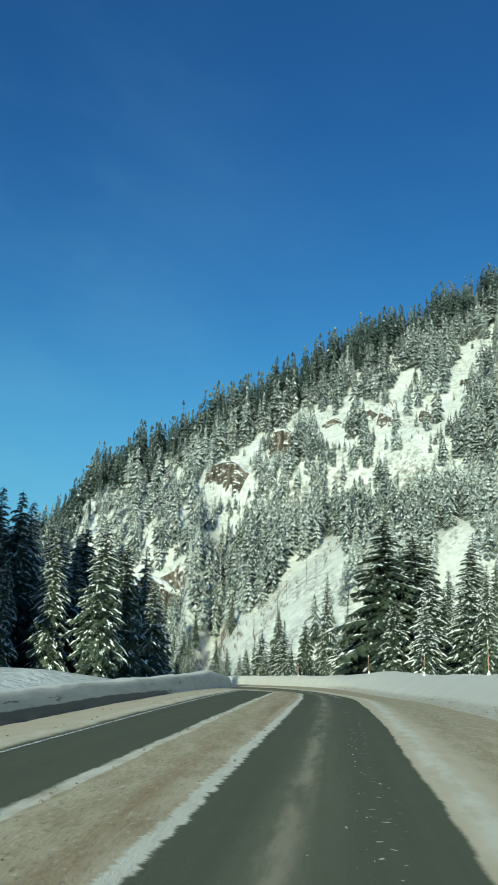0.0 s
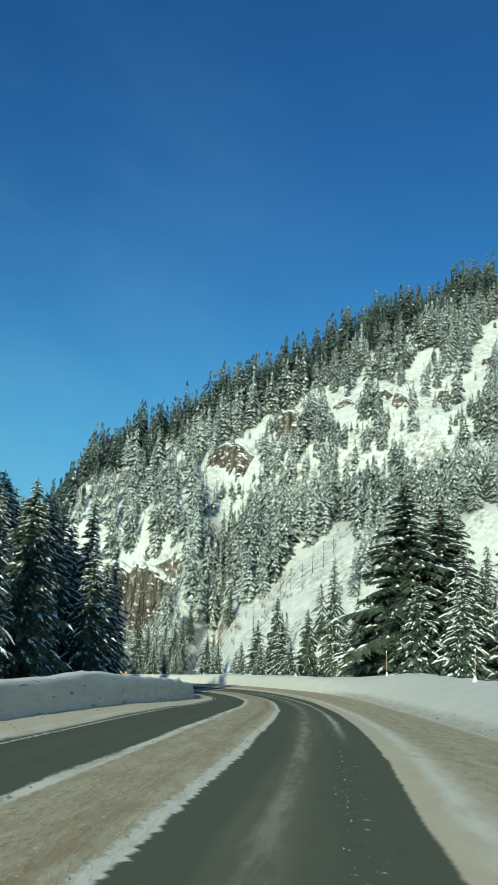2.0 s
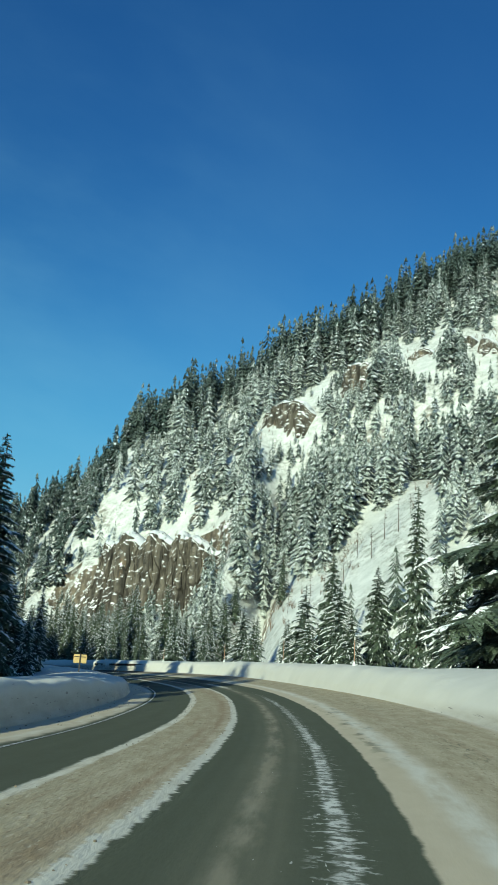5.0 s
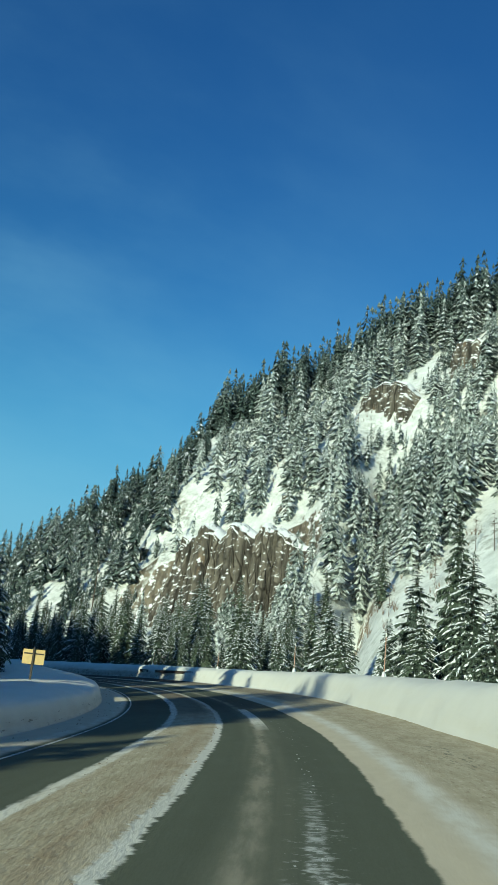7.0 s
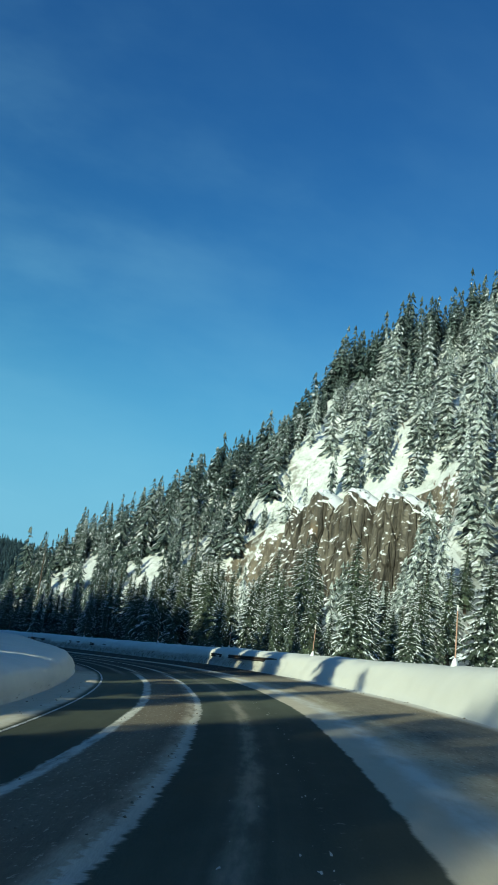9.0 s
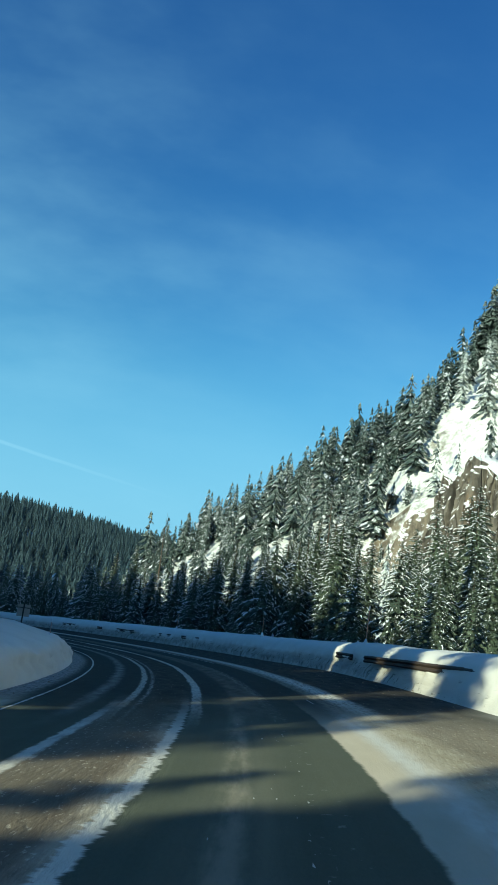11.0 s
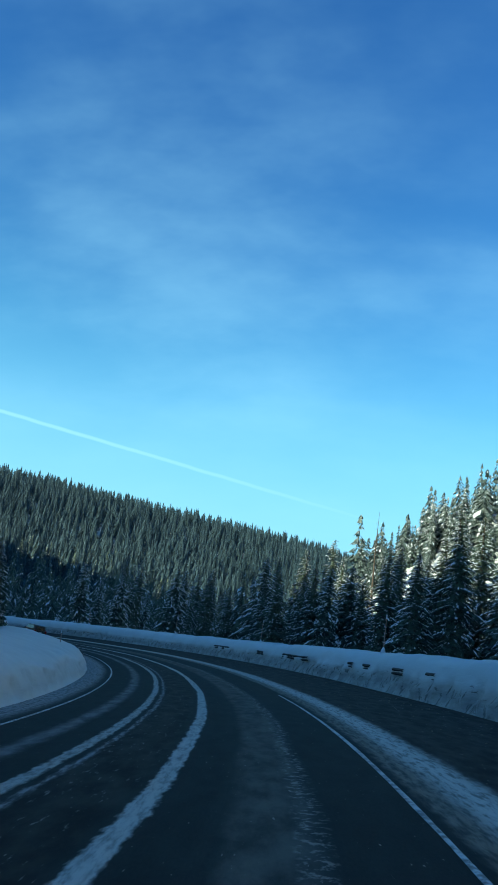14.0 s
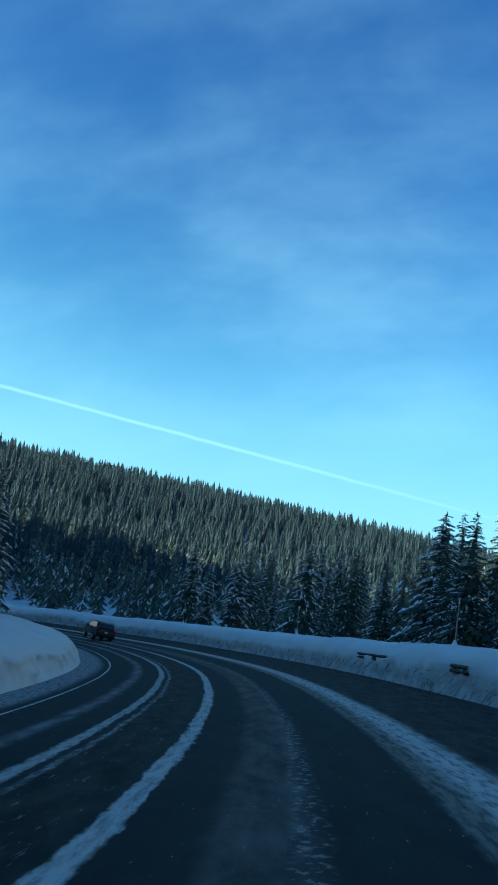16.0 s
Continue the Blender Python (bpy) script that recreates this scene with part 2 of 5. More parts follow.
def build_road(n):
    """Bare wheel tracks, sanded packed snow between them and slush at the edges; d is metres left of the lane, s along it."""
    d = n.add("ShaderNodeAttribute", attribute_name="across").outputs["Fac"]
    s = n.add("ShaderNodeAttribute", attribute_name="along").outputs["Fac"]
    def drawn(ks, kd, z, detail=4.0, rough=0.6):
        """Noise drawn out along the lane."""
        return n.noise(n.xyz(n.math("MULTIPLY", s, ks), n.math("MULTIPLY", d, kd), z), 1.0, detail, rough)

    def lay(c, mask, k, colour):
        return n.mix(n.math("MULTIPLY", mask, k), c, colour)

    slow = n.math("SUBTRACT", drawn(0.12, 0.35, 0.0, 2.0), 0.5)
    rag = n.math("SUBTRACT", drawn(0.9, 0.9, 5.0, 6.0, 0.68), 0.5)
    fine = n.math("SUBTRACT", drawn(2.2, 7.0, 11.0, 3.0, 0.6), 0.5)
    dd = n.math("ADD", d, n.math("ADD", n.math("MULTIPLY", slow, 0.22), n.math("MULTIPLY", rag, 0.24)))
    d2 = n.math("ADD", d, n.math("ADD", n.math("MULTIPLY", slow, 0.18), n.math("ADD", n.math("MULTIPLY", rag, 0.15), n.math("MULTIPLY", fine, 0.18))))
    late = n.step(n.math("ADD", s, n.math("MULTIPLY", slow, 12.0)), 193.0, 206.0)
    early = n.math("SUBTRACT", 1.0, late)
    grain = drawn(9.0, 30.0, 1.0, 3.0, 0.7)
    mott = drawn(0.8, 2.4, 3.0, 5.0, 0.62)
    clod = drawn(4.5, 13.0, 4.0, 3.0, 0.65)
    tracks = drawn(0.06, 2.6, 2.0, 3.0, 0.55)
    fleck = drawn(1.6, 9.0, 7.0, 4.0, 0.7)
    speck = drawn(3.0, 12.0, 17.0, 2.0, 0.5)

    tar = n.mix(n.math("ADD", n.math("MULTIPLY", grain, 0.5), n.math("MULTIPLY", tracks, 0.5)), rgb(0.074, 0.080, 0.056), rgb(0.134, 0.143, 0.102))
    # painted shade: tar darkened where tree shadows cross the lane
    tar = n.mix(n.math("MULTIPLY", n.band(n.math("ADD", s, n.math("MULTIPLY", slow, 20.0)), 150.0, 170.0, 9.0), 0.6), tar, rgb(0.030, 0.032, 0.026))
    sand = n.mix(n.step(mott, 0.3, 0.7), rgb(0.37, 0.315, 0.21), rgb(0.50, 0.44, 0.31))
    sand = n.mix(n.step(tracks, 0.45, 0.75, 0.0, 0.55), sand, rgb(0.37, 0.29, 0.19))
    sand = n.mix(n.math("MULTIPLY", n.band(dd, 1.85, 2.4, 0.3), n.step(tracks, 0.35, 0.6, 0.15, 0.65)), sand, rgb(0.29, 0.205, 0.125))
    sand = n.mix(n.step(clod, 0.30, 0.46, 0.7, 0.0), sand, rgb(0.24, 0.18, 0.115))
    # browner sand, darkened further to stand in for the shade on this stretch
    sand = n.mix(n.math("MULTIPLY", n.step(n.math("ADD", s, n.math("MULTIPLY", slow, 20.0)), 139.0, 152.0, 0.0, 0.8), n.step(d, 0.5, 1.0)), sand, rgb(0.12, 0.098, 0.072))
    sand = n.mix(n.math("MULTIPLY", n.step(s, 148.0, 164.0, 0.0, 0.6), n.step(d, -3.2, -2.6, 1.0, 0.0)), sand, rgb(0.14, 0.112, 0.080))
    sand = n.mix(n.step(clod, 0.58, 0.70, 0.0, 0.5), sand, rgb(0.68, 0.61, 0.47))
    pale = n.mix(mott, rgb(0.49, 0.42, 0.30), rgb(0.64, 0.565, 0.43))
    snow = n.mix(mott, rgb(0.60, 0.59, 0.54), rgb(0.80, 0.79, 0.74))
    cream = n.mix(mott, rgb(0.58, 0.55, 0.46), rgb(0.76, 0.73, 0.63))
    wet = n.mix(n.step(mott, 0.3, 0.75), rgb(0.024, 0.021, 0.017), rgb(0.066, 0.055, 0.042))

    teeth = n.math("SUBTRACT", drawn(4.5, 0.45, 61.0, 4.0, 0.65), 0.5)
    df = n.math("ADD", d, n.math("ADD", n.math("MULTIPLY", slow, 0.25), n.math("MULTIPLY", teeth, 0.34)))
    # bare tracks with a dusty middle
    dust = n.math("ADD", n.math("MULTIPLY", n.band(dd, 0.05, 0.85, 0.3), n.step(tracks, 0.25, 0.75, 0.03, 0.12)),
                  n.math("MULTIPLY", n.band(d2, 0.38, 0.66, 0.12), n.step(drawn(0.5, 3.0, 23.0, 4.0, 0.6), 0.35, 0.62, 0.03, 0.30)))
    c = n.mix(dust, tar, pale)
    # first stretch: sanded
    ew = lambda c, m, k, colour: lay(c, n.math("MULTIPLY", early, m), k, colour)
    c = ew(c, n.band(dd, 1.68, 3.52, 0.06), 1.0, sand)
    c = ew(c, n.band(d2, 3.30, 3.57, 0.05), n.step(mott, 0.3, 0.6, 0.4, 0.95), cream)
    c = ew(c, n.band(dd, 1.7, 2.0, 0.15), n.step(mott, 0.3, 0.6, 0.1, 0.6), pale)
    c = ew(c, n.step(dd, 5.62, 5.82), 1.0, pale)
    c = ew(c, n.band(d2, 5.80, 6.10, 0.12), n.step(mott, 0.35, 0.65, 0.0, 0.6), cream)
    c = ew(c, n.step(dd, -1.24, -1.16, 1.0, 0.0), 1.0, pale)
    c = ew(c, n.band(dd, -5.4, -2.25, 0.28), 0.95, sand)
    c = ew(c, n.band(dd, -3.75, -3.1, 0.2), n.math("MULTIPLY", n.step(fleck, 0.52, 0.62, 0.0, 0.7), n.step(drawn(0.12, 0.3, 21.0, 2.0), 0.45, 0.6)), tar)
    c = ew(c, n.math("MULTIPLY", n.band(dd, -2.2, -1.5, 0.14), n.band(s, 93.0, 113.0, 3.0)), n.step(drawn(0.9, 1.6, 71.0), 0.52, 0.60, 0.0, 0.65), tar)
    c = ew(c, n.band(n.math("ADD", d2, n.step(s, 20.0, 50.0, -0.35, 0.0)), -2.12, -1.72, 0.16), n.step(mott, 0.3, 0.6, 0.2, 0.9), cream)
    c = ew(c, n.step(d2, -6.0, -5.2, 0.85, 0.0), 1.0, snow)
    c = ew(c, n.band(df, 1.60, 1.80, 0.035), n.math("MULTIPLY", n.step(mott, 0.2, 0.5, 0.55, 1.0), n.math("SUBTRACT", 1.0, n.math("MULTIPLY", n.band(s, 142.0, 172.0, 6.0), 0.4))), cream)
    here = n.math("MULTIPLY", n.band(s, 54.0, 119.0, 7.0), n.step(drawn(0.06, 0.02, 31.0, 2.0), 0.40, 0.54, 0.45, 1.0))
    mid = n.math("ADD", df, n.step(s, 70.0, 112.0, 0.50, 0.20))
    rungs = drawn(6.5, 4.0, 41.0, 4.0, 0.7)
    c = ew(c, n.math("MULTIPLY", here, n.band(mid, -0.10, 0.10, 0.04)), n.step(rungs, 0.44, 0.56, 0.10, 0.9), snow)
    c = ew(c, n.math("MULTIPLY", here, n.band(mid, -0.26, 0.30, 0.10)), n.step(rungs, 0.56, 0.64, 0.0, 0.6), snow)
    c = ew(c, n.math("MULTIPLY", n.step(s, 28.0, 60.0, 1.0, 0.25), n.band(d2, -0.62, -0.28, 0.10)), n.step(drawn(5.5, 5.0, 43.0, 3.0, 0.6), 0.63, 0.70, 0.0, 0.7), snow)
    c = ew(c, n.math("MULTIPLY", n.math("MULTIPLY", n.step(s, 136.5, 141.5, 0.25, 1.0), n.band(s, 136.4, 150.0, 0.6)), n.math("MULTIPLY", n.step(d, 0.15, 0.18), n.step(df, 0.50, 0.62, 1.0, 0.0))), n.step(fleck, 0.3, 0.55, 0.45, 0.9), cream)
    c = ew(c, n.band(d, -0.34, -0.14, 0.05), n.step(speck, 0.66, 0.70, 0.0, 0.75), snow)
    c = ew(c, n.band(d, -0.1, 0.75, 0.1), n.step(speck, 0.73, 0.76, 0.0, 0.6), snow)
    # second stretch: mostly bare and wet, toned darker for shade, with stripes of slush
    lw = lambda c, m, k, colour: lay(c, n.math("MULTIPLY", late, m), k, colour)
    c = lw(c, 1.0, 0.92, n.mix(grain, rgb(0.012, 0.014, 0.014), rgb(0.034, 0.037, 0.035)))
    c = lw(c, n.band(dd, 1.65, 2.95, 0.25), 0.8, wet)
    c = lw(c, n.step(dd, -3.0, -2.6, 1.0, 0.0), 0.9, wet)
    c = lw(c, n.band(dd, 1.75, 2.9, 0.1), n.step(fleck, 0.60, 0.68, 0.0, 0.25), snow)
    c = lw(c, n.band(d2, 1.29, 1.55, 0.035), n.step(fleck, 0.30, 0.6, 0.4, 0.9), cream)
    c = lw(c, n.band(d2, 3.07, 3.28, 0.04), n.step(fleck, 0.30, 0.6, 0.3, 0.75), cream)
    c = lw(c, 1.0, n.step(drawn(4.0, 18.0, 51.0, 2.0, 0.5), 0.71, 0.75, 0.0, 0.35), cream)
    c = lw(c, n.band(d2, 2.80, 2.90, 0.05), n.step(fleck, 0.4, 0.6, 0.1, 0.45), snow)
    c = lw(c, n.band(d2, 4.05, 4.40, 0.16), n.step(mott, 0.3, 0.7, 0.10, 0.30), snow)
    c = lw(c, n.band(dd, -0.42, 0.42, 0.14), n.step(mott, 0.3, 0.7, 0.07, 0.20), pale)
    c = lw(c, n.band(d2, -0.56, -0.26, 0.08), n.step(drawn(6.5, 7.0, 19.0, 3.0, 0.65), 0.50, 0.64, 0.02, 0.34), cream)
    c = lw(c, n.band(d2, -3.0, -1.92, 0.10), n.step(fleck, 0.34, 0.62, 0.10, 0.42), pale)
    c = lw(c, n.band(d2, -2.95, -2.35, 0.22), n.step(fleck, 0.36, 0.56, 0.25, 0.85), cream)
    c = lw(c, n.step(d2, -5.6, -3.2, 1.0, 0.0), n.step(fleck, 0.62, 0.72, 0.0, 0.4), snow)
    c = lw(c, n.step(d2, 5.75, 6.3), n.step(fleck, 0.3, 0.6, 0.1, 0.45), snow)
    rough = n.step(n.math("ADD", mott, n.math("MULTIPLY", late, 0.1)), 0.3, 0.8, 0.92, 0.78)
    rub = n.math("MULTIPLY", early, n.math("ADD", n.band(dd, 1.5, 3.6, 0.1), n.step(dd, -2.6, -1.6, 1.0, 0.2)))
    h = n.math("ADD", n.math("MULTIPLY", grain, 0.2), n.math("MULTIPLY", n.math("MULTIPLY", clod, rub), 1.3))
    return c, rough, h


def build_paint(n):
    p = world_place(n)
    return n.mix(n.step(n.noise(p, 6.0, 4.0, 0.7), 0.42, 0.60, 0.05, 0.85), rgb(0.68, 0.68, 0.65), rgb(0.16, 0.15, 0.13)), 0.7, None


def plain(r, g, b, spread=0.2, scale=4.0):
    def build(n):
        f = n.noise(place(n), scale, 4.0)
        return n.mix(f, rgb(r * (1 - spread), g * (1 - spread), b * (1 - spread)), rgb(r * (1 + spread), g * (1 + spread), b * (1 + spread))), None, None
    return build


NEEDLES = material("fir_needles", build_needles, lace=(6.5, 0.46))
FROSTED = material("frosted_needles", build_frosted, lace=(1.7, 0.40))
DUSK = material("shaded_needles", build_needles)
DEEP = material("haze_blue_needles", build_deep, lace=(1.4, 0.47))
DUSTED = material("dusted_needles", build_dusted, lace=(1.8, 0.40))
TREE_SNOW = material("snow_on_branches", build_tree_snow, lace=(5.0, 0.46))
BARK = material("fir_bark", build_bark, bump=0.03)
GROUND = material("snowy_ground", build_ground, bump=0.5)
SNOW = material("fresh_snow", build_snow, bump=0.05)
BANK = material("ploughed_snow", build_bank, bump=0.025)
LEDGE_SNOW = material("ledge_snow", build_snow, bump=0.2, lace=(0.45, 0.40))
ROCK = material("basalt_rock", build_rock, bump=0.5)
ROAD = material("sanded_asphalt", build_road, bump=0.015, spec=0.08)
PAINT = material("worn_white_paint", build_paint)
STAKE_WOOD = material("stake_orange", plain(0.48, 0.29, 0.21))
STAKE_WHITE = material("stake_reflector", plain(0.75, 0.75, 0.72), rough=0.4)
SIGN_BOARD = material("sign_plywood", plain(0.55, 0.40, 0.17, 0.25, 3.0), rough=0.6)
GREY_BOARD = material("weathered_board", plain(0.36, 0.33, 0.29, 0.2, 3.0), rough=0.6)
POST_WOOD = material("post_timber", plain(0.06, 0.05, 0.04, 0.3, 8.0))
RAIL_STEEL = material("weathered_rail", plain(0.055, 0.038, 0.027, 0.4, 5.0), rough=0.75)
CAR_PAINT = material("dark_car_paint", plain(0.018, 0.018, 0.02, 0.1), rough=0.3, spec=0.5)
CAR_GLASS = material("tinted_glass", plain(0.01, 0.012, 0.014, 0.1), rough=0.08, spec=0.6)
RUBBER = material("tyre_rubber", plain(0.015, 0.015, 0.015, 0.2), rough=0.85)
ALLOY = material("wheel_alloy", plain(0.30, 0.30, 0.31, 0.1), rough=0.4)
LAMP_RED = material("tail_lamp_red", plain(0.35, 0.01, 0.01, 0.1), rough=0.25)
PLATE = material("pale_plate", plain(0.55, 0.55, 0.52, 0.05), rough=0.5)
TWIG = material("bare_twigs", plain(0.20, 0.15, 0.11, 0.35, 1.0))


# ---- mesh helpers ----
def mesh_from(name, verts, tris, materials, slots=None, smooth=False):
    """A mesh from numpy arrays of vertices and triangles (or quads)."""
    verts, tris = np.asarray(verts, np.float32), np.asarray(tris, np.int32)
    k = tris.shape[1]
    me = bpy.data.meshes.new(name)
    me.vertices.add(len(verts))
    me.vertices.foreach_set("co", verts.ravel())
    me.loops.add(tris.size)
    me.loops.foreach_set("vertex_index", tris.ravel())
    me.polygons.add(len(tris))
    me.polygons.foreach_set("loop_start", np.arange(0, tris.size, k, dtype=np.int32))
    if slots is not None:
        me.polygons.foreach_set("material_index", np.asarray(slots, np.int32))
    me.polygons.foreach_set("use_smooth", np.full(len(tris), smooth, bool))
    for m in materials:
        me.materials.append(m)
    me.update(calc_edges=True)
    me.validate()
    return me


def part(name, data, parent, label=""):
    ob = new(name, data)
    ob.parent = parent
    return tagged(ob, label)


def bm_mesh(name, bm, mat, smooth=False):
    me = bpy.data.meshes.new(name)
    bmesh.ops.recalc_face_normals(bm, faces=bm.faces)
    bm.to_mesh(me)
    bm.free()
    me.materials.append(mat)
    if smooth:
        me.polygons.foreach_set("use_smooth", np.ones(len(me.polygons), bool))
    return me


def box_bm(sx, sy, sz, at=(0, 0, 0), bevel=0.0, bm=None):
    bm = bm or bmesh.new()
    made = bmesh.ops.create_cube(bm, size=1.0, matrix=Matrix.Translation(at) @ Matrix.Diagonal((sx, sy, sz, 1)))
    if bevel:
        edges = list({e for v in made["verts"] for e in v.link_edges})
        bmesh.ops.bevel(bm, geom=edges, offset=bevel, segments=2, affect="EDGES")
    return bm


def fbm(x, y, size, seed=0, octaves=4, rough=0.5):
    """Smooth value noise on numpy arrays, about -1 to 1."""
    x, y = np.asarray(x, float) / size, np.asarray(y, float) / size
    total, amp, norm = np.zeros(np.broadcast(x, y).shape), 1.0, 0.0
    for o in range(octaves):
        xi, yi = np.floor(x).astype(np.int64), np.floor(y).astype(np.int64)
        fx, fy = x - xi, y - yi
        fx, fy = fx * fx * (3 - 2 * fx), fy * fy * (3 - 2 * fy)

        def corner(i, j):
            h = (i * 374761393 + j * 668265263 + (seed + o * 17) * 974634541) & 0xFFFFFFFF
            h = ((h ^ (h >> 13)) * 1274126177) & 0xFFFFFFFF
            h = h ^ (h >> 16)
            return (h & 0xFFFF) / 32767.5 - 1.0

        total += amp * ((corner(xi, yi) * (1 - fx) + corner(xi + 1, yi) * fx) * (1 - fy) + (corner(xi, yi + 1) * (1 - fx) + corner(xi + 1, yi + 1) * fx) * fy)
        norm += amp
        amp, x, y = amp * rough, x * 2.03 + 11.3, y * 2.03 + 5.7
    return total / norm * 1.4


def ease(x, lo, hi):
    u = np.clip((np.asarray(x, float) - lo) / (hi - lo), 0, 1)
    return u * u * (3 - 2 * u)


# ---- the road's line: stations of x, y, z of the driving lane, every 24.5 m ----
STATIONS = np.array([
    (-8.59, -97.93, -1.94),
    (-6.45, -73.53, -1.45),
    (-4.30, -49.12, -0.96),
    (-2.15, -24.71, -0.47),
    (0.00, -0.31, 0.02),
    (2.50, 24.06, 0.49),
    (4.61, 48.46, 0.63),
    (5.67, 72.91, 0.41),
    (5.09, 97.39, 0.21),
    (2.14, 121.70, 0.03),
    (-3.22, 145.61, -0.30),
    (-11.53, 168.67, -0.70),
    (-22.79, 190.43, -1.30),
    (-36.65, 210.63, -2.14),
    (-52.71, 229.12, -3.19),
    (-70.66, 245.79, -4.27),
    (-90.17, 260.60, -5.29),
    (-111.35, 272.84, -6.30),
    (-134.40, 280.96, -7.37),
    (-158.55, 284.66, -8.51),
    (-182.97, 283.76, -9.64),
    (-206.86, 278.26, -10.69),
    (-229.26, 268.46, -11.79),
])
STATION_GAP, S_FIRST = 24.5, -98.0


def make_line():
    """The road's line at every metre: s, point, heading, height."""
    n, fine = len(STATIONS), 25
    rows = []
    for i in range(1, n - 2):
        p0, p1, p2, p3 = STATIONS[i - 1:i + 3]
        for k in range(fine):
            u = k / fine
            rows.append(0.5 * (2 * p1 + (p2 - p0) * u + (2 * p0 - 5 * p1 + 4 * p2 - p3) * u * u + (3 * p1 - p0 - 3 * p2 + p3) * u ** 3))
    rows = np.array(rows)
    run = np.r_[0, np.cumsum(np.hypot(np.diff(rows[:, 0]), np.diff(rows[:, 1])))] + S_FIRST + STATION_GAP
    head = np.arctan2(-np.gradient(rows[:, 0], run), np.gradient(rows[:, 1], run))
    return run, rows, head


LINE_S, LINE, LINE_H = make_line()
S_MIN, S_MAX = LINE_S[0] + 1, LINE_S[-1] - 1


BANK_S = (0, 20, 40, 60, 80, 100, 120, 140, 160, 180, 200, 220, 240, 260, 280, 300, 320, 340)
BANK_FALL = (-0.002, -0.01, -0.028, -0.033, -0.004, 0.048, 0.075, 0.096, 0.103, 0.094, 0.092, 0.095, 0.091, 0.102, 0.108, 0.102, 0.095, 0.088)


def road_bank(s):
    """Cross fall: the outside of the bend is higher."""
    return np.interp(s, BANK_S, BANK_FALL)


def on_road(s, d, up=0.0):
    """World place of a point s along and d to the left of the lane, up over the surface."""
    s, d = np.broadcast_arrays(np.asarray(s, float), np.asarray(d, float))
    x, y, z, h = (np.interp(s, LINE_S, c) for c in (LINE[:, 0], LINE[:, 1], LINE[:, 2], LINE_H))
    return np.stack([x - np.cos(h) * d, y - np.sin(h) * d, z - road_bank(s) * np.clip(d, -14, 14) + up], -1)


def to_road(x, y):
    """s, d and the road's height next to world points."""
    x, y = np.ravel(x).astype(float), np.ravel(y).astype(float)
    s, d, z = np.empty_like(x), np.empty_like(x), np.empty_like(x)
    for a in range(0, len(x), 4000):
        xx, yy = x[a:a + 4000, None], y[a:a + 4000, None]
        i = np.argmin((xx - LINE[None, :, 0]) ** 2 + (yy - LINE[None, :, 1]) ** 2, 1)
        h = LINE_H[i]
        vx, vy = xx[:, 0] - LINE[i, 0], yy[:, 0] - LINE[i, 1]
        s[a:a + 4000] = LINE_S[i] - np.sin(h) * vx + np.cos(h) * vy
        side = -np.cos(h) * vx - np.sin(h) * vy
        d[a:a + 4000] = np.sign(side) * np.hypot(vx, vy)
        z[a:a + 4000] = LINE[i, 2]
    return s, d, z


# ---- the lie of the land ----
RIDGE_X = (-420, -230, -200, -178, -150, -130, -97, -75, -54, -26, 14, 56, 76, 112, 150, 320, 700)
RIDGE_Z = (-8, -4, 8, 26, 38, 57, 90, 101, 115, 136, 157, 182, 200, 214, 232, 275, 300)


def cliff_face_y(x):
    """Plan line of the big rock face."""
    return 346.0 - 0.45 * (x + 57) + 1.5 * np.sin(x * 0.16)


